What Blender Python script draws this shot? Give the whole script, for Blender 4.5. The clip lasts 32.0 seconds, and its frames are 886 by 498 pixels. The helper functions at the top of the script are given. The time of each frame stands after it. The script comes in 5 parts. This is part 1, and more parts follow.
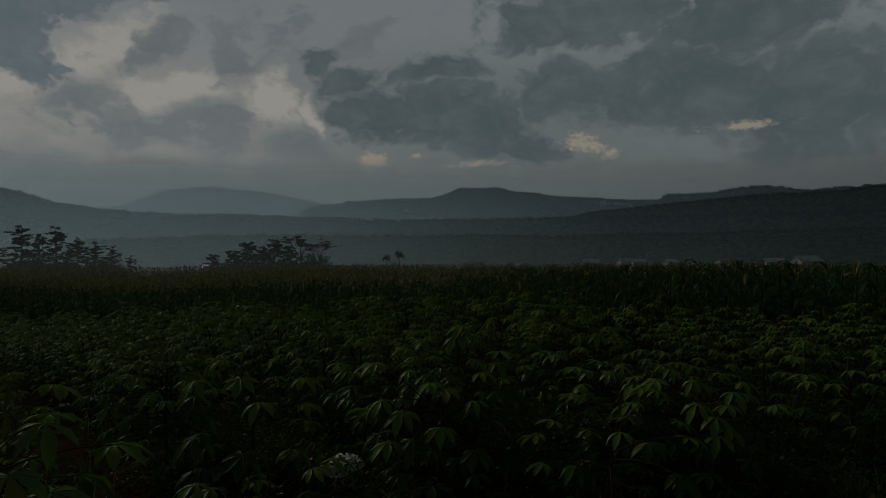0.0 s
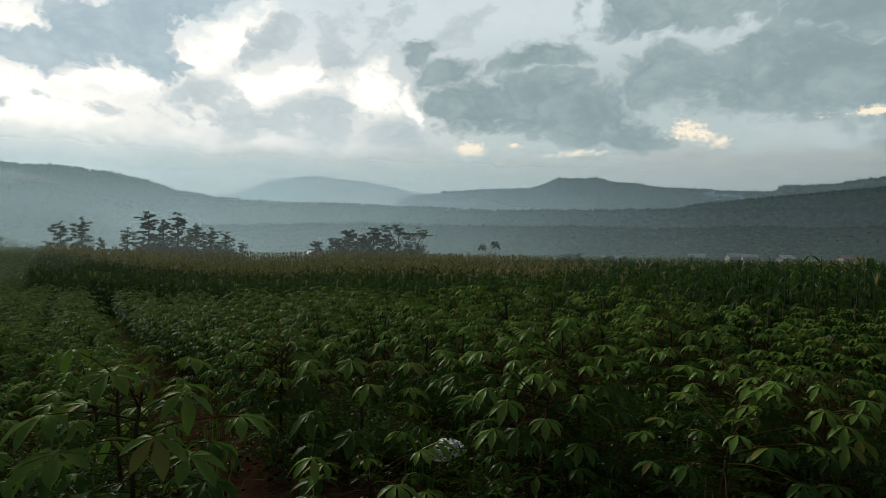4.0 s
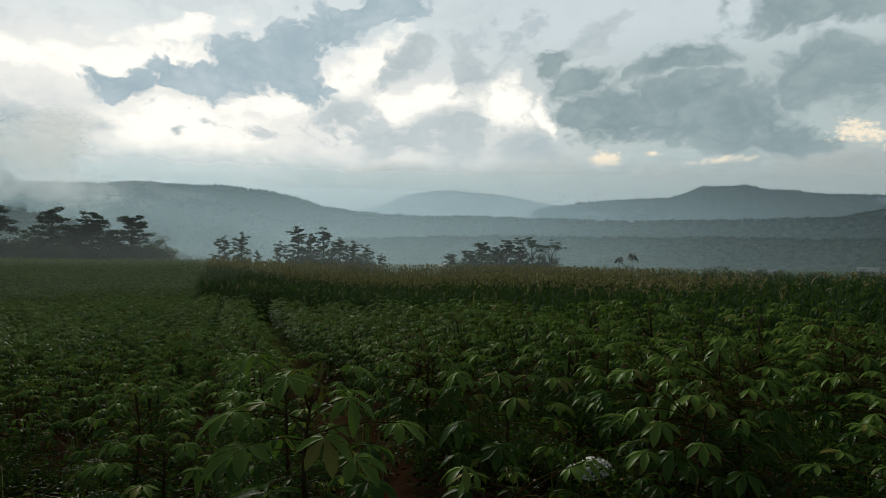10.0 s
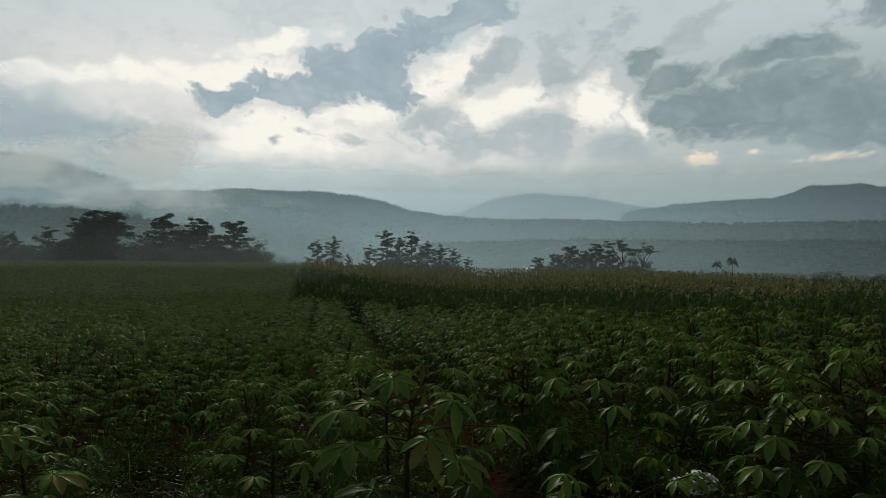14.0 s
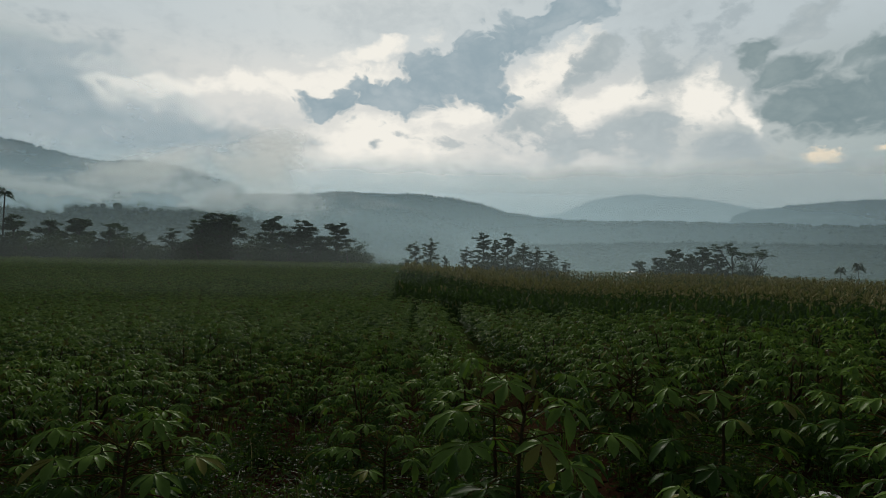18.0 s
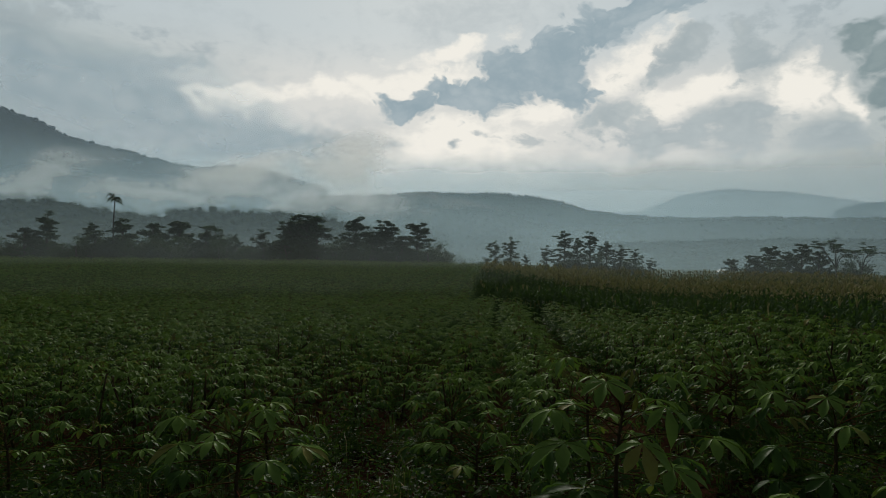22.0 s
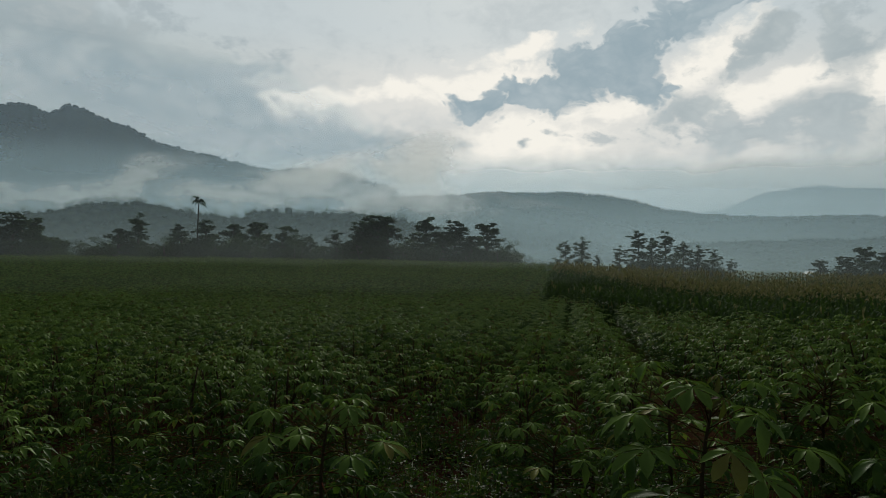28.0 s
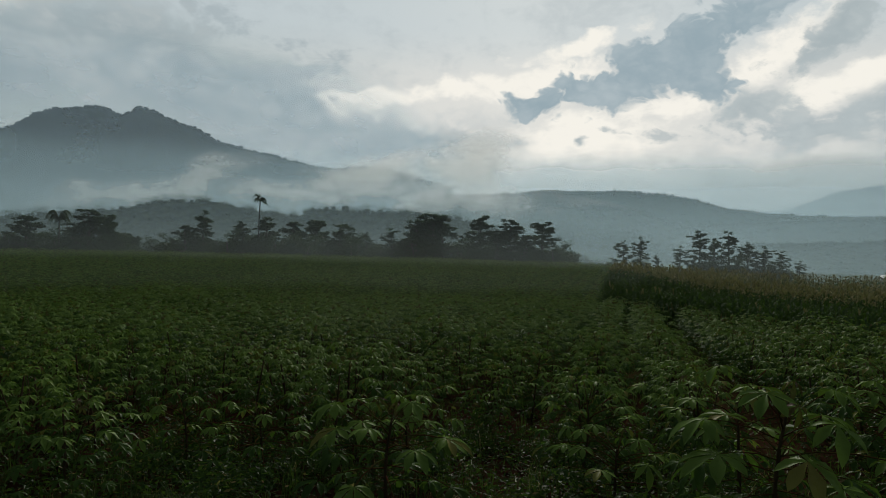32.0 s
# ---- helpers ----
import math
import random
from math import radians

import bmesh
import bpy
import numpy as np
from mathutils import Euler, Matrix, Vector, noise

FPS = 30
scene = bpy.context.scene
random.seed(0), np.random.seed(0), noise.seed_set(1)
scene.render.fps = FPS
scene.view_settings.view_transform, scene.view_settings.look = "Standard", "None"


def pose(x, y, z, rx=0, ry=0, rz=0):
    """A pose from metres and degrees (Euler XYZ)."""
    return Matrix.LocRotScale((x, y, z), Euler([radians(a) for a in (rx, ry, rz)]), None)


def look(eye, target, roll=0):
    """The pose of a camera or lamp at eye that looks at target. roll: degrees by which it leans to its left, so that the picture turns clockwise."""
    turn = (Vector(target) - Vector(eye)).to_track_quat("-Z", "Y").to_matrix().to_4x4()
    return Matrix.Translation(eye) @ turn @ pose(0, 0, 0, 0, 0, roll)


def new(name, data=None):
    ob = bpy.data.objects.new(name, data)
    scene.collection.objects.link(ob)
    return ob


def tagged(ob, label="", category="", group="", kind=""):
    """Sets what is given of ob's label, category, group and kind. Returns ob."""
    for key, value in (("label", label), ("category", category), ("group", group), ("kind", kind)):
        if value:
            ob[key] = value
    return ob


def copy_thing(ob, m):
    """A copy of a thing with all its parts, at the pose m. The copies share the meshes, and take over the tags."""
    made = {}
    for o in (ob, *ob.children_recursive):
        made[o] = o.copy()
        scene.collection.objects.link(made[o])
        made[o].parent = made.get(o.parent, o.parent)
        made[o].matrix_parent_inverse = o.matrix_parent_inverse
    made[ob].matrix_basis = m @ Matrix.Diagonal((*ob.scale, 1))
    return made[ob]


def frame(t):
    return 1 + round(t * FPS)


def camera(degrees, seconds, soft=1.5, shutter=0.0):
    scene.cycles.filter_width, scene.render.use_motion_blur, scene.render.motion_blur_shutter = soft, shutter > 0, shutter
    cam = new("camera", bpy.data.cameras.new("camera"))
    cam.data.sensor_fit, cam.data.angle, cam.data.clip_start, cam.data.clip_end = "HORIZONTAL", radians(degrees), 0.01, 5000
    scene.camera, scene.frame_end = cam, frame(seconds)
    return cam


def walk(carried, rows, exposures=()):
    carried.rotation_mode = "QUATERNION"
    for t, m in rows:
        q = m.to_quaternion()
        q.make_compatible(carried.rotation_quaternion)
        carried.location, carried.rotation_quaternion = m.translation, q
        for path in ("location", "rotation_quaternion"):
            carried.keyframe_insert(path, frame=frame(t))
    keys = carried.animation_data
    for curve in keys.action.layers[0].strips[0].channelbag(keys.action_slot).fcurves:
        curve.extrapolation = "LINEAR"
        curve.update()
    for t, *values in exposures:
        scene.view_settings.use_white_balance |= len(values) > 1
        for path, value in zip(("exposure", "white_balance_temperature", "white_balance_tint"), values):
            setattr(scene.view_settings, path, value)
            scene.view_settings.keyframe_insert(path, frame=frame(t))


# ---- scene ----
cam = camera(70.83, 32.0, 0.9)
EYE = 1.40
ROWS = [
    (0.0, -0.000, 0.000, -0.000, 0.00, 0.31, 0.30),
    (0.5, -0.013, -0.001, 0.002, 1.26, -0.11, 0.11),
    (1.0, -0.023, -0.005, 0.002, 2.77, -0.06, 0.12),
    (1.5, -0.034, -0.010, 0.003, 4.32, -0.04, -0.40),
    (2.0, -0.039, -0.010, 0.002, 5.28, -0.37, -0.51),
    (2.5, -0.042, -0.010, 0.001, 5.89, -0.32, -0.38),
    (3.0, -0.049, -0.021, 0.001, 7.20, -0.20, -0.58),
    (3.5, -0.056, -0.019, -0.000, 7.95, -0.66, -0.75),
    (5.5, -0.082, -0.045, 0.003, 12.23, -0.35, -0.87),
    (6.0, -0.089, -0.050, 0.006, 13.39, -0.35, -1.14),
    (6.5, -0.093, -0.059, 0.009, 14.51, -0.28, -0.90),
    (7.0, -0.096, -0.060, 0.009, 15.46, -0.37, -0.94),
    (7.5, -0.102, -0.064, 0.008, 16.40, -0.45, -0.67),
    (8.0, -0.108, -0.067, 0.008, 17.42, -0.41, -0.85),
    (8.5, -0.111, -0.075, 0.009, 18.11, -0.22, -0.88),
    (9.0, -0.116, -0.080, 0.013, 18.92, -0.19, -0.75),
    (9.5, -0.120, -0.087, 0.014, 19.88, 0.14, -0.65),
    (10.0, -0.125, -0.093, 0.014, 20.90, 0.35, -0.71),
    (10.5, -0.136, -0.094, 0.014, 21.86, 0.63, -0.43),
    (11.0, -0.142, -0.102, 0.016, 23.31, 0.90, -0.52),
    (11.5, -0.142, -0.119, 0.016, 24.46, 0.82, -0.46),
    (12.0, -0.154, -0.113, 0.015, 24.99, 0.50, -0.12),
    (12.5, -0.161, -0.120, 0.017, 26.29, 0.29, -0.14),
    (13.0, -0.162, -0.127, 0.018, 27.30, 0.55, -0.36),
    (13.5, -0.164, -0.129, 0.019, 27.79, 0.39, -0.53),
    (14.0, -0.173, -0.141, 0.020, 28.83, 0.59, -0.75),
    (14.5, -0.174, -0.153, 0.024, 29.81, 0.64, -0.90),
    (16.5, -0.191, -0.205, 0.031, 34.46, 0.60, -1.24),
    (17.0, -0.198, -0.214, 0.032, 35.56, 0.68, -0.99),
    (17.5, -0.204, -0.223, 0.033, 36.52, 0.58, -1.35),
    (18.0, -0.207, -0.235, 0.035, 37.62, 0.62, -1.26),
    (18.5, -0.211, -0.243, 0.034, 38.68, 0.61, -1.27),
    (19.0, -0.223, -0.248, 0.031, 39.47, 0.61, -1.24),
    (19.5, -0.221, -0.263, 0.032, 40.48, 0.70, -0.97),
    (20.0, -0.227, -0.273, 0.031, 41.52, 0.54, -0.61),
    (20.5, -0.230, -0.285, 0.032, 42.57, 0.51, -0.67),
    (21.0, -0.228, -0.300, 0.036, 43.55, 0.48, -0.61),
    (21.5, -0.229, -0.314, 0.034, 44.34, 0.40, -0.91),
    (22.0, -0.231, -0.317, 0.036, 44.93, 0.39, -0.94),
    (22.5, -0.231, -0.327, 0.042, 45.31, 0.52, -0.79),
    (23.0, -0.235, -0.326, 0.038, 45.94, 0.50, -0.87),
    (23.5, -0.236, -0.326, 0.042, 46.19, 0.40, -0.90),
    (24.0, -0.237, -0.339, 0.040, 46.78, 0.41, -0.99),
    (24.5, -0.240, -0.341, 0.041, 47.49, 0.42, -1.06),
    (25.0, -0.243, -0.338, 0.037, 47.99, 0.36, -1.10),
    (25.5, -0.242, -0.347, 0.039, 48.46, 0.34, -0.95),
    (27.5, -0.246, -0.372, 0.042, 50.63, 0.22, -1.01),
    (28.0, -0.240, -0.377, 0.043, 51.28, 0.29, -1.05),
    (28.5, -0.240, -0.387, 0.043, 51.81, 0.17, -1.12),
    (29.0, -0.237, -0.402, 0.047, 52.50, 0.15, -0.95),
    (29.5, -0.234, -0.416, 0.051, 53.11, -0.11, -1.10),
    (30.0, -0.237, -0.422, 0.047, 54.00, 0.07, -1.20),
    (30.5, -0.241, -0.428, 0.045, 54.45, -0.24, -1.35),
    (31.0, -0.239, -0.444, 0.048, 55.22, 0.02, -1.56),
    (31.5, -0.244, -0.443, 0.048, 55.87, 0.16, -1.42),
    (32.0, -0.247, -0.440, 0.046, 56.26, 0.04, -1.59),
]
# the picture fades up from near black in the first two seconds, and the exposure eases down as the brighter sky comes in
FADE = [(0.0, -1.88), (0.5, -0.72), (1.0, 0.02), (1.5, 0.2), (2.0, 0.25), (8.5, 0.25), (11.0, 0.06), (14.0, -0.06), (17.0, -0.22), (18.0, -0.14), (20.0, -0.18), (25.0, -0.12), (32.0, -0.10)]
walk(cam, [(t, pose(x, y, EYE + z, 90 + pitch, roll, yaw)) for t, x, y, z, yaw, pitch, roll in ROWS], FADE)

# ---- small helpers ----
TAU = math.tau


def clamp01(v):
    return max(0.0, min(1.0, v))


def smooth(a, b, v):
    k = clamp01((v - a) / (b - a))
    return k * k * (3 - 2 * k)


def polar(az, r):
    """A place on the plan from its bearing in degrees, right of the start's view, and its distance."""
    a = radians(az)
    return r * math.sin(a), r * math.cos(a)


class Nodes:
    """Short hand for node trees."""

    def __init__(self, tree):
        self.tree = tree
        tree.nodes.clear()

    def add(self, kind, **values):
        n = self.tree.nodes.new(kind)
        for k, v in values.items():
            if k == "op":
                n.operation = v
            elif k == "blend":
                n.data_type, n.blend_type = "RGBA", v
            elif k == "vt":
                n.vector_type = v
        return n

    def put(self, sock, v):
        if isinstance(v, bpy.types.NodeSocket):
            self.tree.links.new(v, sock)
        elif isinstance(v, (tuple, list)) and len(v) == 3 and sock.type == "RGBA":
            sock.default_value = (*v, 1)
        else:
            sock.default_value = v

    def math(self, op, a, b=0.0, c=None, clamp=False):
        n = self.add("ShaderNodeMath", op=op)
        n.use_clamp = clamp
        self.put(n.inputs[0], a)
        self.put(n.inputs[1], b)
        if c is not None:
            self.put(n.inputs[2], c)
        return n.outputs[0]

    def mix(self, fac, a, b, blend="MIX"):
        n = self.add("ShaderNodeMix", blend=blend)
        self.put(n.inputs[0], fac)
        self.put(n.inputs[6], a)
        self.put(n.inputs[7], b)
        return n.outputs[2]

    def ramp(self, v, a, b, lo=0.0, hi=1.0):
        n = self.add("ShaderNodeMapRange")
        n.interpolation_type = "SMOOTHSTEP"
        self.put(n.inputs[0], v)
        for i, x in enumerate((a, b, lo, hi)):
            self.put(n.inputs[1 + i], x)
        return n.outputs[0]

    def noise(self, vec, scale, detail=4.0, rough=0.55, dist=0.0, colour=False):
        n = self.add("ShaderNodeTexNoise")
        if vec is not None:
            self.put(n.inputs["Vector"], vec)
        n.inputs["Scale"].default_value, n.inputs["Detail"].default_value = scale, detail
        n.inputs["Roughness"].default_value, n.inputs["Distortion"].default_value = rough, dist
        return n.outputs["Color" if colour else 0]

    def xyz(self, vec):
        n = self.add("ShaderNodeSeparateXYZ")
        self.put(n.inputs[0], vec)
        return n.outputs

    def vec(self, x, y, z=0.0):
        n = self.add("ShaderNodeCombineXYZ")
        for i, v in enumerate((x, y, z)):
            self.put(n.inputs[i], v)
        return n.outputs[0]

    def blob(self, plane, az, el, ra, re, turn=0.0):
        """1 in the middle of an ellipse on the sky, falling to 0 at its rim and below beyond it."""
        m = self.add("ShaderNodeMapping", vt="TEXTURE")
        self.put(m.inputs[0], plane)
        m.inputs[1].default_value, m.inputs[2].default_value, m.inputs[3].default_value = (az, el, 0), (0, 0, radians(turn)), (ra, re, 1)
        d = self.add("ShaderNodeVectorMath", op="LENGTH")
        self.tree.links.new(m.outputs[0], d.inputs[0])
        return self.math("SUBTRACT", 1.0, d.outputs["Value"])

    def most(self, values):
        out = values[0]
        for v in values[1:]:
            out = self.math("MAXIMUM", out, v)
        return out

    def bearing(self, vec):
        """Bearing and height above the horizon of a direction, in degrees."""
        n = self.add("ShaderNodeVectorMath", op="NORMALIZE")
        self.put(n.inputs[0], vec)
        x, y, z = self.xyz(n.outputs[0])
        az = self.math("MULTIPLY", self.math("ARCTAN2", x, y), 57.29578)
        el = self.math("MULTIPLY", self.math("ARCSINE", z), 57.29578)
        return az, el


# ---- sky: broken evening cloud over a pale, thinly veiled sky ----
SUN_AZ, SUN_EL = -46.0, 28.0
world = bpy.data.worlds.new("world")
scene.world = world
world.use_nodes = True
N = Nodes(world.node_tree)
where = N.add("ShaderNodeTexCoord").outputs["Generated"]
az, el = N.bearing(where)
flat = N.vec(az, el)
squash = N.vec(N.math("MULTIPLY", az, 0.62), el)
warp = N.add("ShaderNodeVectorMath", op="MULTIPLY_ADD")
N.put(warp.inputs[0], N.noise(squash, 0.26, 4.0, 0.5, colour=True))
warp.inputs[1].default_value, warp.inputs[2].default_value = (7.0, 4.0, 0), (-3.5, -2.0, 0)
bent = N.add("ShaderNodeVectorMath", op="ADD")
N.put(bent.inputs[0], flat)
N.put(bent.inputs[1], warp.outputs[0])
plane = bent.outputs[0]
ragged = N.noise(squash, 0.50, 8.0, 0.62)
billow = N.noise(squash, 0.16, 5.0, 0.55)
fine = N.noise(squash, 1.5, 6.0, 0.62)
puffs = N.add("ShaderNodeTexVoronoi")
puffs.feature = "SMOOTH_F1"
N.put(puffs.inputs["Vector"], N.vec(N.math("MULTIPLY", N.xyz(plane)[0], 0.75), N.xyz(plane)[1]))
puffs.inputs["Scale"].default_value, puffs.inputs["Detail"].default_value = 0.62, 2.5
puffs.inputs["Roughness"].default_value, puffs.inputs["Smoothness"].default_value = 0.55, 0.35
puff = N.math("SUBTRACT", 0.80, puffs.outputs["Distance"])


def torn(shape, big, small):
    """A cloud's outline eaten into by billows and shreds."""
    v = N.math("ADD", shape, N.math("MULTIPLY", puff, big))
    v = N.math("ADD", v, N.math("MULTIPLY", N.math("SUBTRACT", ragged, 0.5), 2.2 * small))
    return N.math("ADD", v, N.math("MULTIPLY", N.math("SUBTRACT", fine, 0.5), 0.9 * small))


# thin veil between the clouds: cream near the hidden sun, greyer to the sides
near_sun = N.math("MAXIMUM", N.blob(flat, -42, 12, 44, 22), 0.0)
veil = N.mix(N.ramp(near_sun, 0.0, 0.7), (0.42, 0.495, 0.490), (0.76, 0.765, 0.73))
veil = N.mix(N.ramp(el, 14, 20, 0.0, 0.9), veil, (0.59, 0.665, 0.685))
sky = N.add("ShaderNodeTexSky")
sky.sky_type, sky.sun_disc = "NISHITA", False
sky.sun_elevation, sky.sun_rotation = radians(SUN_EL), radians(SUN_AZ)
clear = N.add("ShaderNodeVectorMath", op="SCALE")
N.put(clear.inputs[0], sky.outputs[0])
clear.inputs[3].default_value = 0.06
base = N.mix(0.10, veil, clear.outputs[0])
base = N.mix(N.ramp(torn(billow, 0.2, 0.25), 0.35, 0.75, 0.0, 0.5), base, (0.47, 0.53, 0.555))
# bright breaks
GAPS = [(-47, 15.0, 10, 2.4, 6), (-44, 10.4, 11, 3.0, 4), (-37, 12.8, 6, 1.8, 15), (-54, 14.2, 5, 1.5, -8), (-63, 13.3, 9, 1.0, 10), (-28, 16.5, 8, 2.2, 24), (-11.5, 12.2, 1.3, 2.8, 20),
        (-24, 13.6, 7, 2.6, 10), (-15.5, 13.5, 4, 3.2, -30), (-94, 18, 8, 3, 0), (-60, 8.0, 6, 0.9, 8), (-44, 18.0, 7, 1.2, 12)]
bright = N.most([N.blob(plane, *g) for g in GAPS])
base = N.mix(N.ramp(torn(bright, 0.5, 0.5), -0.05, 0.6), base, (0.98, 0.95, 0.87))
# grey-blue cloud bodies
BODY = [(-48, 13.4, 3.8, 1.7, 4), (-45, 14.4, 3.2, 2.0, 0), (-41.5, 14.4, 4.6, 2.2, 6), (-38.4, 15.9, 4.8, 2.9, 24), (-34.8, 17.0, 4.8, 3.3, 30), (-31, 19.3, 6.0, 2.7, 22),
        (-27.0, 21.4, 5, 2.0, 10), (-33.6, 14.7, 2.8, 1.8, -10)]
BODY2 = [(-6.2, 12.6, 4.8, 2.7, -8), (0, 12.2, 6.6, 3.5, 0), (5, 11.0, 5.4, 3.1, -4), (7.6, 9.7, 3.8, 1.6, -4),
         (-8.6, 15.5, 3.4, 1.3, 4), (0.2, 16.3, 5.2, 1.4, 4), (-11.3, 17.0, 1.6, 1.2, 40), (11, 14.6, 5.4, 2.7, 6), (17, 13.5, 6.4, 3.4, 0), (23, 13.2, 7.5, 4.2, 0), (19.5, 16.0, 6, 2.0, 4),
         (14, 20.2, 11, 2.9, 4), (26, 18.8, 9, 3.4, 0), (31, 12, 8, 5, 0)]
PALE = [(-44.2, 9.9, 0.8, 0.45, 10), (-29.6, 12.7, 4.6, 2.0, 8), (-20.4, 11.0, 5.2, 2.3, -6), (-13.2, 10.2, 3.8, 2.3, -24), (-25, 10.2, 5, 1.6, 0), (-8.6, 18.6, 4.5, 1.4, 24), (-24.5, 17.2, 5, 1.2, 28), (-18.6, 16.4, 2.0, 2.4, 55)]
SOFT = [(-80, 13.8, 17, 4.5, -12), (-70, 11.0, 11, 3.0, -14), (-93, 13.6, 10, 3.6, 10), (-61, 9.6, 10, 2.2, -8), (-56, 8.0, 7, 2.6, 14), (-108, 12, 14, 6, 0), (-68, 8.5, 14, 2.4, 0)]
WISPS = [(-25, 17.3, 6.0, 1.9, 26), (-18, 16.4, 3.2, 3.0, 60), (-8.5, 18.6, 5.5, 1.6, 24), (5, 18.6, 3.6, 0.9, -4), (-14, 19.6, 4, 1.8, 40),
         (-75, 18.2, 8, 1.7, -18), (-68, 16, 5, 1.5, 20), (-24, 11.0, 12, 2.0, 0), (-37.5, 10.4, 3.2, 0.9, -6), (-41, 10.8, 2.4, 0.5, -8)]
haze_band = N.ramp(N.math("ADD", el, N.math("MULTIPLY", N.math("SUBTRACT", billow, 0.5), 6.0)), 8.6, 6.8)
lit = N.ramp(N.math("ABSOLUTE", N.math("ADD", az, 44.0)), 13.0, 5.0, 0.0, 0.85)
haze_band = N.math("MULTIPLY", haze_band, N.math("SUBTRACT", 1.0, lit))
base = N.mix(N.math("MULTIPLY", haze_band, 0.85), base, N.mix(N.ramp(az, -30, 8), (0.53, 0.54, 0.505), (0.40, 0.425, 0.41)))
inner = torn(billow, 0.36, 0.24)
body = N.mix(N.ramp(inner, 0.15, 0.85), (0.325, 0.420, 0.470), (0.45, 0.530, 0.565))
slate = N.mix(N.ramp(inner, 0.15, 0.85), (0.215, 0.290, 0.310), (0.310, 0.385, 0.395))
grey = N.mix(N.ramp(inner, 0.15, 0.85), (0.335, 0.410, 0.440), (0.49, 0.545, 0.555))
thick = N.ramp(torn(N.most([N.blob(plane, *c) for c in BODY]), 0.75, 0.20), -0.05, 0.32)
heavy = N.ramp(torn(N.most([N.blob(plane, *c) for c in BODY2]), 0.60, 0.22), -0.25, 0.30)
softer = N.ramp(torn(N.most([N.blob(plane, *c) for c in SOFT]), 0.45, 0.28), -0.3, 0.45)
wisp = N.ramp(torn(N.most([N.blob(plane, *c) for c in WISPS]), 0.8, 1.0), 0.05, 0.75, 0.0, 0.7)
base = N.mix(wisp, base, (0.40, 0.47, 0.50))
base = N.mix(softer, base, grey)
pale = N.ramp(torn(N.most([N.blob(plane, *c) for c in PALE]), 0.6, 0.5), -0.20, 0.55, 0.0, 0.9)
base = N.mix(pale, base, N.mix(N.ramp(inner, 0.15, 0.85), (0.385, 0.455, 0.480), (0.52, 0.580, 0.590)))
base = N.mix(heavy, base, slate)
base = N.mix(thick, base, body)
# low golden breaks under the cloud base
GLOW = [(-6.3, 8.6, 2.0, 0.9, 4), (-2.5, 8.8, 1.0, 0.45, 0), (3.0, 8.0, 3.4, 0.5, 3), (13.3, 9.5, 3.6, 1.2, -14), (26, 10.3, 3.6, 0.6, 2)]
shred = N.math("MULTIPLY", N.math("SUBTRACT", N.noise(squash, 3.2, 5.0, 0.62), 0.5), 1.5)
glow = N.ramp(N.math("ADD", torn(N.most([N.blob(flat, *c) for c in GLOW]), 0.5, 0.9), shred), 0.0, 0.75)
base = N.mix(N.math("MULTIPLY", glow, 0.85), base, (0.92, 0.80, 0.62))
# heavy cloud added out of view, overhead and behind, to dim the field
behind = N.math("COSINE", N.math("MULTIPLY", N.math("ADD", az, 38.0), 0.0174533))
added_cloud = N.math("MAXIMUM", N.ramp(el, 26, 42), N.ramp(behind, 0.12, -0.3))
base = N.mix(added_cloud, base, N.mix(N.ramp(ragged, 0.3, 0.7), (0.075, 0.092, 0.096), (0.135, 0.156, 0.162)))
back = N.add("ShaderNodeBackground")
N.put(back.inputs[0], base)
back.inputs[1].default_value = 1.0
out = N.add("ShaderNodeOutputWorld")
world.node_tree.links.new(back.outputs[0], out.inputs[0])

sun = new("sun", bpy.data.lights.new("sun", "SUN"))
sun.data.energy, sun.data.angle, sun.data.color = 1.95, radians(16), (1.0, 0.95, 0.86)
sx, sy = polar(SUN_AZ, 100)
sun.matrix_world = look((sx, sy, 100 * math.tan(radians(SUN_EL))), (0, 0, 0))


# ---- materials ----
def material(name):
    m = bpy.data.materials.new(name)
    m.use_nodes = True
    return m, Nodes(m.node_tree)


def finish(n, shader):
    o = n.add("ShaderNodeOutputMaterial")
    n.tree.links.new(shader, o.inputs[0])


def bumped(n, height, strength, dist):
    b = n.add("ShaderNodeBump")
    b.inputs["Strength"].default_value, b.inputs["Distance"].default_value = strength, dist
    n.put(b.inputs["Height"], height)
    return b.outputs[0]


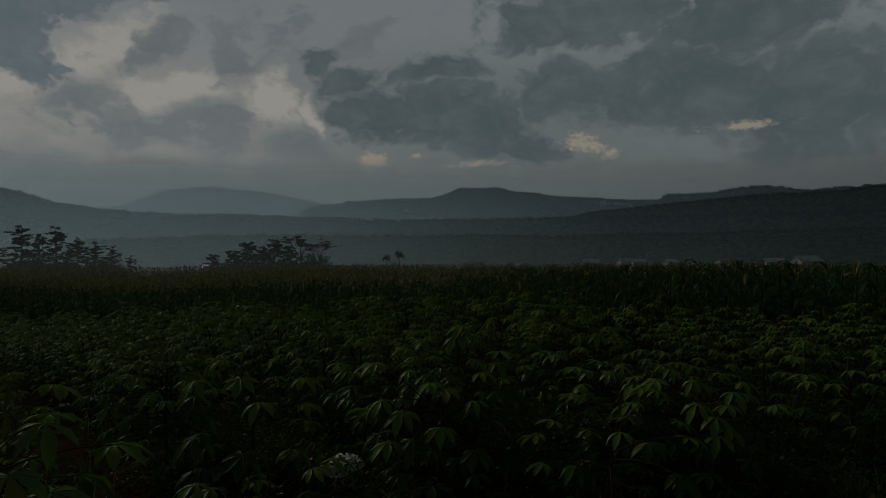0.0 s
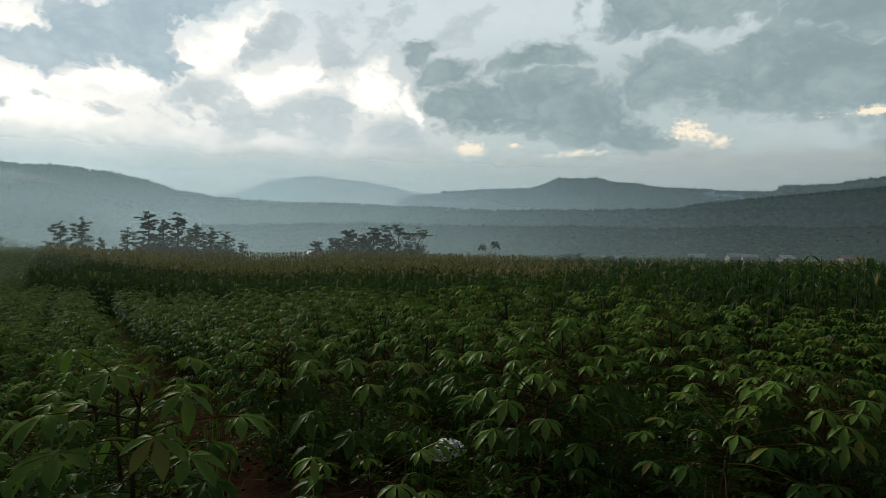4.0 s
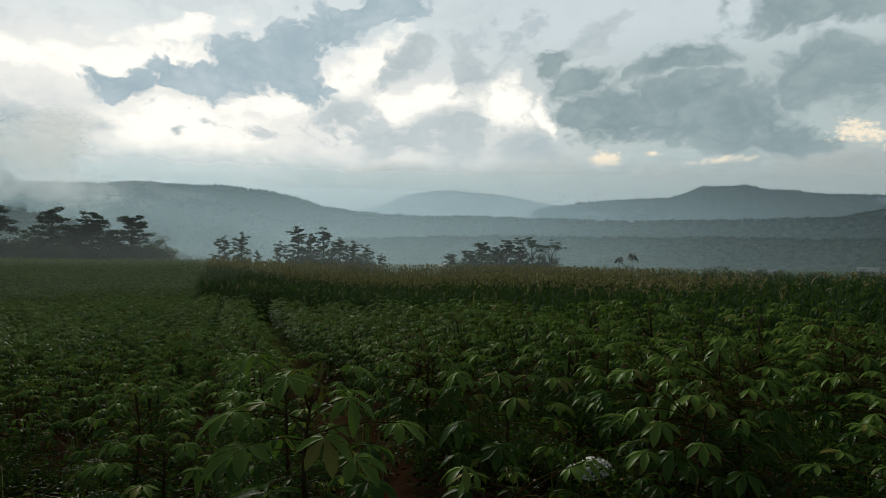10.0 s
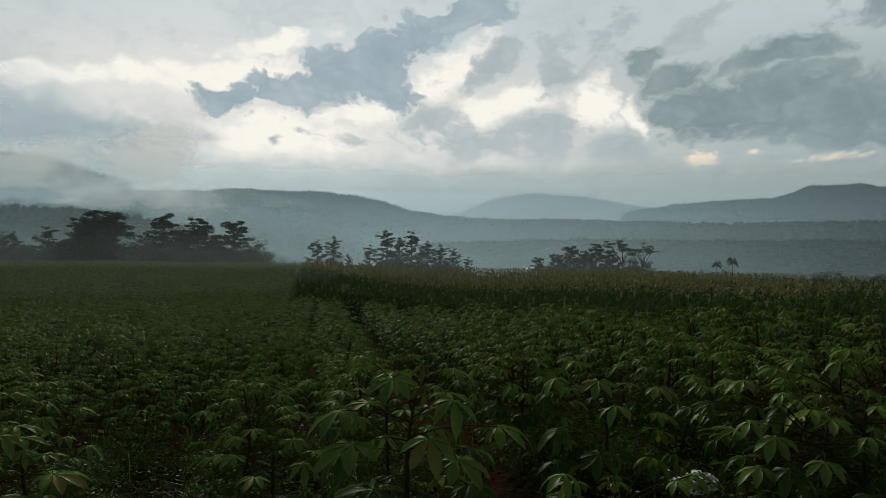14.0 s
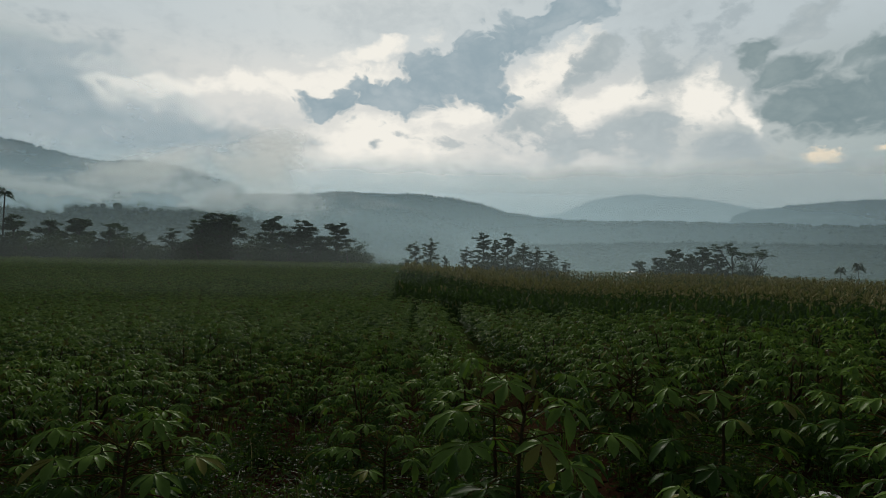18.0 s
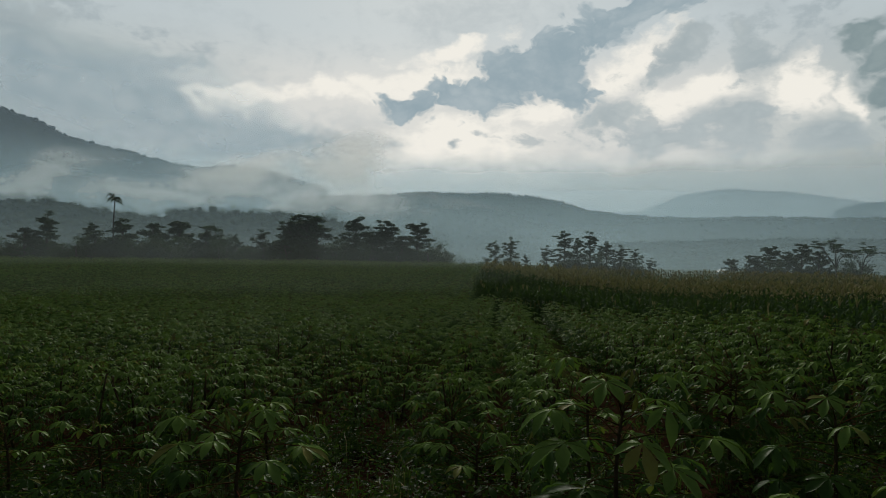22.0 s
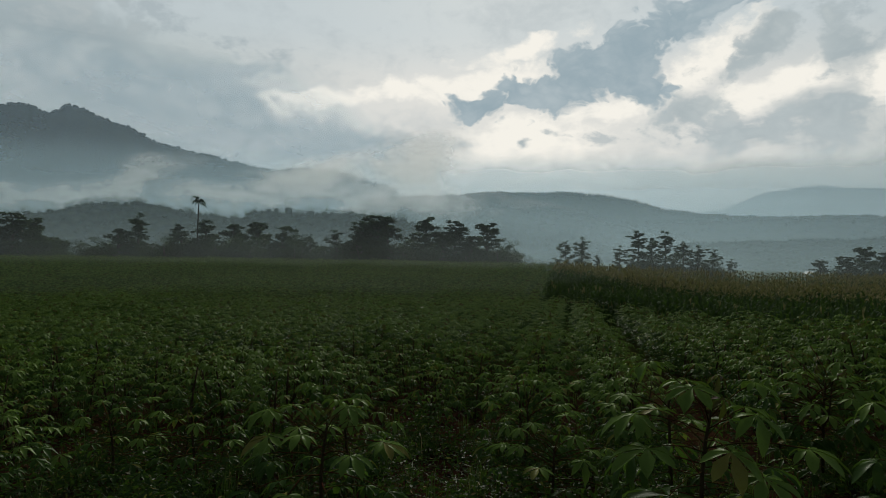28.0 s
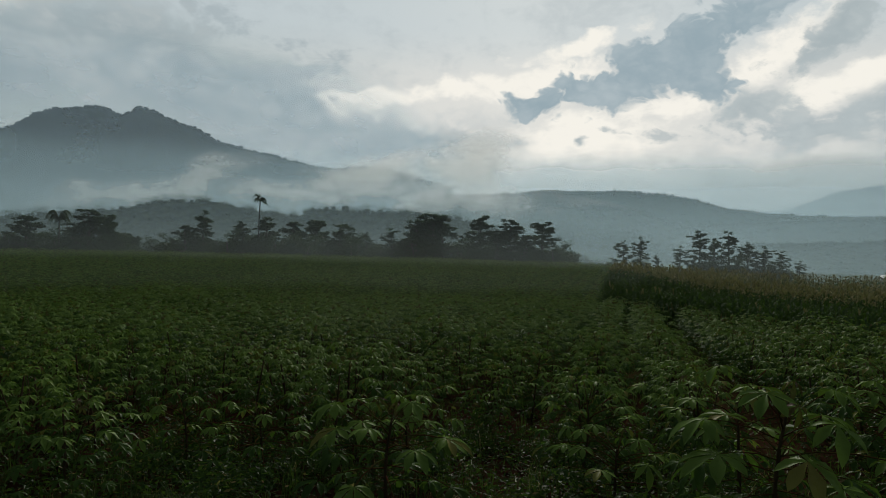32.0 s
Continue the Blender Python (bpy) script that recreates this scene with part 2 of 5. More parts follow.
def leafy(name, young, old, rough=0.42, through_light=0.3, by_object=True, spread=0.6, pale=None, bump=0.0, scale=30.0, gloss=0.02):
    """Leaf tissue: two greens mixed leaf by leaf, blotched, with light passing through the blade."""
    m, n = material(name)
    pos = n.add("ShaderNodeNewGeometry")
    rnd = pos.outputs["Random Per Island"]
    if by_object:
        info = n.add("ShaderNodeObjectInfo")
        rnd = n.math("FRACT", n.math("ADD", info.outputs["Random"], n.math("MULTIPLY", rnd, 0.6)))
    blotch = n.noise(pos.outputs["Position"], scale, 4.0, 0.6)
    wide = n.noise(pos.outputs["Position"], 0.35, 3.0, 0.5)
    fac = n.math("ADD", n.math("MULTIPLY", rnd, spread), n.math("MULTIPLY", blotch, 0.35))
    col = n.mix(n.math("MULTIPLY", fac, 1.0, clamp=True), old, young)
    col = n.mix(n.ramp(wide, 0.35, 0.7, 0.0, 0.45), col, old)
    if pale:
        col = n.mix(n.ramp(rnd, 0.93, 0.97), col, pale)
    d = n.add("ShaderNodeBsdfDiffuse")
    n.put(d.inputs[0], col)
    t = n.add("ShaderNodeBsdfTranslucent")
    n.put(t.inputs[0], n.mix(0.5, col, (0.10, 0.20, 0.02)))
    body = n.add("ShaderNodeMixShader")
    body.inputs[0].default_value = through_light
    n.tree.links.new(d.outputs[0], body.inputs[1])
    n.tree.links.new(t.outputs[0], body.inputs[2])
    g = n.add("ShaderNodeBsdfGlossy")
    n.put(g.inputs["Roughness"], n.ramp(blotch, 0.2, 0.8, rough - 0.2, rough))
    if bump:
        relief = bumped(n, blotch, bump, 0.004)
        n.put(d.inputs["Normal"], relief)
        n.put(g.inputs["Normal"], relief)
    s = n.add("ShaderNodeMixShader")
    s.inputs[0].default_value = gloss
    n.tree.links.new(body.outputs[0], s.inputs[1])
    n.tree.links.new(g.outputs[0], s.inputs[2])
    finish(n, s.outputs[0])
    return m


def plain(name, a, b, rough=0.7, scale=8.0, bump=0.4, dist=0.01, metal=0.0, spec=0.4, fine=6.0):
    """A surface of two tones, mottled at two scales, with fine relief."""
    m, n = material(name)
    pos = n.add("ShaderNodeNewGeometry").outputs["Position"]
    big, small = n.noise(pos, scale, 5.0, 0.6), n.noise(pos, scale * fine, 4.0, 0.6)
    col = n.mix(n.ramp(n.math("ADD", big, n.math("MULTIPLY", n.math("SUBTRACT", small, 0.5), 0.5)), 0.3, 0.7), a, b)
    p = n.add("ShaderNodeBsdfPrincipled")
    n.put(p.inputs["Base Color"], col)
    n.put(p.inputs["Roughness"], n.ramp(small, 0.25, 0.75, rough - 0.12, rough + 0.1))
    p.inputs["Metallic"].default_value, p.inputs["Specular IOR Level"].default_value = metal, spec
    n.put(p.inputs["Normal"], bumped(n, n.math("ADD", big, n.math("MULTIPLY", small, 0.4)), bump, dist))
    finish(n, p.outputs[0])
    return m


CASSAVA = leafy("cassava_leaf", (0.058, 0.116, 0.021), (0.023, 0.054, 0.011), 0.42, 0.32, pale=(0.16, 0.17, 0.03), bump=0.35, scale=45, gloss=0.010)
# yellower young tissue, brightened further to paint the light on plant tops
CASSAVA_LIT_TOP = leafy("cassava_young_lit_leaf", (0.145, 0.225, 0.042), (0.082, 0.146, 0.027), 0.42, 0.20, pale=(0.17, 0.16, 0.04), bump=0.3, scale=45, gloss=0.012)
# upper leaves of the far rows, with the light on them in the colour
CASSAVA_FAR_LIT = leafy("cassava_lit_canopy", (0.150, 0.230, 0.056), (0.090, 0.150, 0.038), 0.50, 0.20, by_object=False, pale=(0.15, 0.18, 0.03), scale=9, gloss=0.012)
SHOOT = leafy("cassava_shoot", (0.085, 0.045, 0.020), (0.045, 0.022, 0.012), 0.5, 0.25)
STEM = plain("cassava_stem", (0.035, 0.026, 0.014), (0.070, 0.055, 0.030), 0.8, 14, 0.5, 0.006, spec=0.0)
PETIOLE = plain("petiole", (0.070, 0.022, 0.014), (0.055, 0.062, 0.018), 0.7, 6, 0.2, 0.002, spec=0.0)
CORN = leafy("corn_leaf", (0.045, 0.085, 0.026), (0.018, 0.040, 0.013), 0.6, 0.25, by_object=False, scale=12, gloss=0.012)
TASSEL = leafy("corn_tassel", (0.35, 0.29, 0.15), (0.21, 0.17, 0.085), 0.75, 0.25, by_object=False, scale=10)
CORN_HUSK = leafy("corn_husk", (0.22, 0.20, 0.08), (0.12, 0.13, 0.04), 0.6, 0.2, by_object=False, scale=20)
WEED = leafy("weed_leaf", (0.024, 0.052, 0.011), (0.010, 0.027, 0.007), 0.45, 0.3, by_object=False, pale=(0.16, 0.12, 0.05), scale=30, gloss=0.008)
GRASS = leafy("grass_blade", (0.055, 0.085, 0.020), (0.024, 0.046, 0.012), 0.5, 0.3, by_object=False, pale=(0.24, 0.19, 0.09), scale=20)
PETAL = leafy("white_petal", (0.80, 0.78, 0.72), (0.62, 0.60, 0.55), 0.5, 0.3, by_object=False)
TREE_LEAF = leafy("tree_leaf", (0.038, 0.060, 0.025), (0.015, 0.030, 0.014), 0.5, 0.18, spread=0.7, scale=1.5)
PALM_LEAF = leafy("palm_leaf", (0.055, 0.075, 0.028), (0.022, 0.038, 0.016), 0.45, 0.2, scale=2)
LITTER = leafy("dry_leaf", (0.13, 0.075, 0.035), (0.06, 0.034, 0.018), 0.8, 0.2, by_object=False, scale=20)
# darker copy for lower leaves: shade inside the canopy put into the colour
CASSAVA_SHADED = leafy("cassava_shaded_canopy", (0.046, 0.105, 0.018), (0.020, 0.054, 0.010), 0.5, 0.3, by_object=False, scale=9, gloss=0.02)
BARK = plain("bark", (0.045, 0.036, 0.028), (0.12, 0.10, 0.08), 0.85, 1.5, 0.7, 0.05, spec=0.1)
SACK = plain("woven_plastic", (0.62, 0.61, 0.58), (0.80, 0.79, 0.75), 0.5, 14, 0.5, 0.006)
STONE = plain("pale_stone", (0.30, 0.27, 0.24), (0.48, 0.45, 0.41), 0.7, 9, 0.6, 0.01)
ROOF = plain("zinc_roof", (0.20, 0.21, 0.22), (0.33, 0.33, 0.33), 0.45, 0.6, 0.2, 0.02, metal=0.3)
ROOF_TILE = plain("clay_roof", (0.22, 0.10, 0.06), (0.33, 0.17, 0.11), 0.8, 0.8, 0.3, 0.03)
PLASTER = plain("plaster_wall", (0.28, 0.27, 0.25), (0.40, 0.39, 0.36), 0.85, 0.7, 0.2, 0.01)
DARK_GLASS = plain("dark_opening", (0.02, 0.022, 0.025), (0.035, 0.038, 0.04), 0.2, 0.7, 0.0, 0.0)
WOOD = plain("weathered_wood", (0.10, 0.075, 0.05), (0.19, 0.155, 0.12), 0.85, 4, 0.5, 0.01)


def soil_material():
    """Wet red-brown earth, clods and litter; turning to rough pasture beyond the fields."""
    m, n = material("soil")
    pos = n.add("ShaderNodeNewGeometry").outputs["Position"]
    big, mid, small = n.noise(pos, 1.1, 5.0, 0.6), n.noise(pos, 9.0, 5.0, 0.65), n.noise(pos, 60.0, 4.0, 0.6)
    col = n.mix(n.ramp(n.math("ADD", big, n.math("MULTIPLY", n.math("SUBTRACT", mid, 0.5), 0.8)), 0.3, 0.72), (0.016, 0.008, 0.005), (0.036, 0.018, 0.010))
    col = n.mix(n.ramp(small, 0.60, 0.74, 0.0, 0.5), col, (0.085, 0.05, 0.03))
    col = n.mix(n.ramp(n.noise(pos, 3.2, 4.0, 0.6), 0.55, 0.68, 0.0, 0.55), col, (0.045, 0.060, 0.020))
    x, y, z = n.xyz(pos)
    far = n.add("ShaderNodeVectorMath", op="LENGTH")
    n.put(far.inputs[0], n.vec(x, y, 0.0))
    col = n.mix(n.ramp(far.outputs["Value"], 7, 22, 0.0, 0.8), col, n.mix(mid, (0.030, 0.045, 0.014), (0.055, 0.075, 0.022)))
    meadow = n.mix(n.noise(pos, 0.02, 6.0, 0.6), (0.022, 0.038, 0.016), (0.055, 0.075, 0.028))
    col = n.mix(n.ramp(far.outputs["Value"], 60, 95), col, meadow)
    p = n.add("ShaderNodeBsdfPrincipled")
    n.put(p.inputs["Base Color"], col)
    n.put(p.inputs["Roughness"], n.ramp(mid, 0.3, 0.7, 0.7, 0.95))
    p.inputs["Specular IOR Level"].default_value = 0.0
    n.put(p.inputs["Normal"], bumped(n, n.math("ADD", n.math("MULTIPLY", mid, 1.0), n.math("MULTIPLY", small, 0.25)), 0.8, 0.03))
    finish(n, p.outputs[0])
    return m


def forest_material(name, scale):
    """Closed tree canopy seen from far off: crowns a few metres across, clearings, and gaps with their shade put into
    the colour.
    """
    m, n = material(name)
    pos = n.add("ShaderNodeNewGeometry").outputs["Position"]
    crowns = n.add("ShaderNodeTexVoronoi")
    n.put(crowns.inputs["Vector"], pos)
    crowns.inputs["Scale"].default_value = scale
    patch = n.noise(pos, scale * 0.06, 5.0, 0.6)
    # paints shade between crowns: the green darkens from each centre to its rim
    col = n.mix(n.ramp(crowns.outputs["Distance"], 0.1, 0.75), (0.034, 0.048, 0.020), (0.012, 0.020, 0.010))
    col = n.mix(n.ramp(patch, 0.52, 0.70, 0.0, 0.4), col, (0.055, 0.068, 0.028))
    p = n.add("ShaderNodeBsdfPrincipled")
    n.put(p.inputs["Base Color"], col)
    p.inputs["Roughness"].default_value = 0.9
    p.inputs["Specular IOR Level"].default_value = 0.0
    n.put(p.inputs["Normal"], bumped(n, n.math("SUBTRACT", 1.0, crowns.outputs["Distance"]), 0.9, 2.0))
    finish(n, p.outputs[0])
    return m


SOIL = soil_material()
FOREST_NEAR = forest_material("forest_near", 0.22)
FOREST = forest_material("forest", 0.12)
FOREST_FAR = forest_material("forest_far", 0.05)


def mist_material(name, low, high, top_el, ground_el, plumes=(), tint=(0.60, 0.80, 0.89), right=0.6, ragged=0.5, gone=7.0, crest=None):
    """Water droplets in the air: light scattered on and passed through, thin above and thick in the hollows."""
    m, n = material(name)
    pos = n.add("ShaderNodeNewGeometry").outputs["Position"]
    rel = n.add("ShaderNodeVectorMath", op="SUBTRACT")
    n.put(rel.inputs[0], pos)
    rel.inputs[1].default_value = (0, 0, EYE)
    az, el = n.bearing(rel.outputs[0])
    sky_plane = n.vec(n.math("MULTIPLY", az, 0.5), el)
    puff = n.noise(sky_plane, 0.28, 6.0, 0.6, 0.6)
    curl = n.noise(sky_plane, 0.9, 5.0, 0.6, 0.4)
    lift = n.math("ADD", el, n.math("MULTIPLY", n.math("SUBTRACT", puff, 0.5), ragged * 6.0))
    a = n.ramp(lift, top_el, ground_el, high, low)
    a = n.math("MULTIPLY", a, n.ramp(puff, 0.2, 0.8, 1.0 - 0.35 * ragged, 1.0 + 0.25 * ragged))
    a = n.math("MULTIPLY", a, n.ramp(az, -30, 20, 1.0, right))
    if plumes:
        bend = n.add("ShaderNodeVectorMath", op="MULTIPLY_ADD")
        n.put(bend.inputs[0], n.noise(sky_plane, 0.5, 5.0, 0.6, colour=True))
        bend.inputs[1].default_value, bend.inputs[2].default_value = (9, 4.0, 0), (-4.5, -2.0, 0)
        moved = n.add("ShaderNodeVectorMath", op="ADD")
        n.put(moved.inputs[0], n.vec(az, el))
        n.put(moved.inputs[1], bend.outputs[0])
        for az0, el0, ra, re, turn, amount in plumes:
            b = n.ramp(n.math("ADD", n.blob(moved.outputs[0], az0, el0, ra, re, turn), n.math("MULTIPLY", n.math("SUBTRACT", curl, 0.5), 0.5)), 0.0, 0.9, 0.0, amount)
            a = n.math("MAXIMUM", a, n.math("ADD", n.math("MULTIPLY", a, 0.35), b))
    # the sheet thins away towards its upper rim
    if crest:
        # the haze stands higher before the mountain
        gone = n.ramp(az, crest[0][0], crest[1][0], crest[0][1], crest[1][1])
    over = n.math("SUBTRACT", n.math("ADD", el, n.math("MULTIPLY", n.math("SUBTRACT", puff, 0.5), 3.0)), gone)
    a = n.math("MULTIPLY", a, n.ramp(over, 0.0, -3.0), clamp=True)
    d, t = n.add("ShaderNodeBsdfDiffuse"), n.add("ShaderNodeBsdfTranslucent")
    for s in (d, t):
        n.put(s.inputs[0], tint)
    both = n.add("ShaderNodeMixShader")
    both.inputs[0].default_value = 0.84
    n.tree.links.new(d.outputs[0], both.inputs[1])
    n.tree.links.new(t.outputs[0], both.inputs[2])
    clear = n.add("ShaderNodeBsdfTransparent")
    s = n.add("ShaderNodeMixShader")
    n.put(s.inputs[0], n.math("MINIMUM", a, 0.97))
    n.tree.links.new(clear.outputs[0], s.inputs[1])
    n.tree.links.new(both.outputs[0], s.inputs[2])
    finish(n, s.outputs[0])
    return m


# ---- mesh helpers ----
def mesh_of(name, verts, faces, mats, smooth_shade=True, slots=None):
    me = bpy.data.meshes.new(name)
    me.from_pydata(verts if isinstance(verts, list) else verts.tolist(), [], faces if isinstance(faces, list) else faces.tolist())
    for m in mats if isinstance(mats, (list, tuple)) else [mats]:
        me.materials.append(m)
    if slots is not None:
        me.polygons.foreach_set("material_index", slots)
    if smooth_shade:
        me.polygons.foreach_set("use_smooth", [True] * len(me.polygons))
    me.update()
    return me


def part(name, me, parent, label="", local=None):
    """Links a mesh as one part under a thing or under a part."""
    ob = new(name, me)
    ob.parent = parent
    if local is not None:
        ob.matrix_basis = local
    return tagged(ob, label)


def thing(name, label, category, group="", kind="", at=None, data=None):
    ob = new(name, data)
    if data is None:
        ob.empty_display_size = 0.1
    if at is not None:
        ob.matrix_basis = at
    return tagged(ob, label, category, group, kind)


class Shape:
    """Gathers vertices and faces of one mesh."""

    def __init__(self):
        self.v, self.f, self.s = [], [], []

    def add(self, verts, faces, slot=0):
        k = len(self.v)
        self.v += [tuple(p) for p in verts]
        self.f += [tuple(i + k for i in q) for q in faces]
        self.s += [slot] * len(faces)

    def tube(self, points, radii, sides=6, slot=0, cap=True):
        """A tapered tube along points."""
        pts = [Vector(p) for p in points]
        verts, faces = [], []
        for i, p in enumerate(pts):
            d = (pts[min(i + 1, len(pts) - 1)] - pts[max(i - 1, 0)]).normalized()
            u = d.cross(Vector((0.31, 0.95, 0.07))).normalized()
            w = d.cross(u)
            for k in range(sides):
                a = TAU * k / sides
                verts.append(p + (u * math.cos(a) + w * math.sin(a)) * radii[i])
        for i in range(len(pts) - 1):
            for k in range(sides):
                a, b = i * sides + k, i * sides + (k + 1) % sides
                faces.append((a, b, b + sides, a + sides))
        if cap:
            faces.append(tuple(range(len(verts) - sides, len(verts))))
            faces.append(tuple(reversed(range(sides))))
        self.add(verts, faces, slot)

    def box(self, x0, y0, z0, x1, y1, z1, slot=0):
        v = [(x, y, z) for z in (z0, z1) for y in (y0, y1) for x in (x0, x1)]
        self.add(v, [(0, 2, 3, 1), (4, 5, 7, 6), (0, 1, 5, 4), (2, 6, 7, 3), (0, 4, 6, 2), (1, 3, 7, 5)], slot)

    def mesh(self, name, mats, smooth_shade=True):
        return mesh_of(name, self.v, self.f, mats, smooth_shade, self.s)


# ---- the lie of the land ----
ROW_DIR, ROW_SIDE = (-0.643, 0.766), (0.766, 0.643)
ROW_GAP, ROW_FIRST, PATH_EXTRA = 1.04, 0.18, 0.36
EDGE_AT, EDGE_DIR, EDGE_OUT = (3.2, 8.7), (-0.861, 0.509), (0.509, 0.861)
CORNER_SIDE = -1.3
FIELD_END = 76.0
LEFT_R, LEFT_Z = (0, 3, 5, 8, 15, 30, 70, 80, 100, 160, 320, 900, 4900), (0, -0.08, -0.42, -0.68, -1.05, -1.5, -0.42, -0.7, -2.2, -5, -7, -9, -9)
RIGHT_R, RIGHT_Z = (0, 3, 5, 12, 20, 35, 58, 80, 100, 160, 320, 900, 4900), (0, 0.0, -0.05, -0.3, -0.56, -0.82, -1.02, -2.2, -3.2, -5, -7, -9, -9)


def row_phase(x, y):
    """Which row a place lies on, counted from the row that passes close by; the furrow to its right is a wider footpath."""
    side = x * ROW_SIDE[0] + y * ROW_SIDE[1] - ROW_FIRST
    return (side - PATH_EXTRA) / ROW_GAP if side > ROW_GAP + PATH_EXTRA else side / (ROW_GAP + PATH_EXTRA) if side > 0 else side / ROW_GAP


def in_corn(x, y):
    beyond = (x - EDGE_AT[0]) * EDGE_OUT[0] + (y - EDGE_AT[1]) * EDGE_OUT[1]
    return min(beyond, x * ROW_SIDE[0] + y * ROW_SIDE[1] - CORNER_SIDE)


def ground(x, y):
    r = math.hypot(x, y)
    a = math.degrees(math.atan2(x, y))
    left = smooth(-8, -46, a) * (1 - smooth(-150, -178, a))
    z = np.interp(r, LEFT_R, LEFT_Z) * left + np.interp(r, RIGHT_R, RIGHT_Z) * (1 - left)
    z += 0.10 * noise.noise((x * 0.12, y * 0.12, 3.1)) * smooth(2, 12, r)
    if r < 60 and in_corn(x, y) < 0:
        row = row_phase(x, y)
        z += 0.055 * math.cos(TAU * row) * (1 - smooth(25, 60, r))
    if r < 14:
        z += (0.028 * noise.noise((x * 3.1, y * 3.1, 0.5)) + 0.014 * noise.noise((x * 9.0, y * 9.0, 4.5))) * (1 - smooth(8, 14, r))
    return float(z)


def build_ground():
    rings = [0.25 * 1.047 ** i for i in range(216)]
    rings = [r for r in rings if r < 4900] + [4900.0]
    bearings = [-110 + 0.8 * i for i in range(200)] + [50 + 10 * i for i in range(20)]
    verts, faces = [(0, 0, ground(0, 0))], []
    for r in rings:
        for b in bearings:
            x, y = polar(b, r)
            verts.append((x, y, ground(x, y)))
    n = len(bearings)
    for k in range(n):
        faces.append((0, 1 + (k + 1) % n, 1 + k))
    for i in range(len(rings) - 1):
        for k in range(n):
            a, b = 1 + i * n + k, 1 + i * n + (k + 1) % n
            faces.append((a, b, b + n, a + n))
    thing("ground", "wet red-brown ridged field soil running out to dark pasture", "ground", kind="structure", data=mesh_of("ground", verts, faces, SOIL))


build_ground()


# ---- hills ----
def crest_at(crest, az):
    """Height above the horizon, in degrees, of a crest given by a few bearings and heights; smooth between them."""
    if az <= crest[0][0]:
        return crest[0][1]
    for (a, p), (b, q) in zip(crest, crest[1:]):
        if az <= b:
            k = (az - a) / (b - a)
            return p + (q - p) * (k * k * (3 - 2 * k) * 0.5 + k * 0.5)
    return crest[-1][1]


def lump(seed):
    """A low, uneven tree crown for far slopes: an icosahedron with its corners pushed about."""
    rng = random.Random(seed)
    bm = bmesh.new()
    bmesh.ops.create_icosphere(bm, subdivisions=2, radius=1.0)
    v = np.array([p.co[:] for p in bm.verts]) * np.array([[rng.uniform(0.72, 1.25)] for _ in bm.verts])
    f = np.array([[p.index for p in q.verts] for q in bm.faces])
    bm.free()
    return v, f


LUMPS = [lump(i) for i in range(8)]


def clump(rs, centre, size, count, leaf):
    """Leaves strewn through a flattened ellipsoid, denser at its upper rim; four corners each."""
    d = rs.normal(size=(count, 3))
    d /= np.linalg.norm(d, axis=1)[:, None]
    p = d * (rs.uniform(0.25, 1.0, (count, 1)) ** 0.5) * np.array(size) + np.array(centre)
    a, b = rs.normal(size=(count, 3)), rs.normal(size=(count, 3))
    a[:, 2] *= 0.6
    b[:, 2] *= 0.6
    a *= (leaf * rs.uniform(0.5, 1.1, (count, 1))) / np.linalg.norm(a, axis=1)[:, None]
    b *= (leaf * 0.5 * rs.uniform(0.5, 1.1, (count, 1))) / np.linalg.norm(b, axis=1)[:, None]
    return np.stack((p - a, p - b, p + a, p + b), 1).reshape(-1, 3)


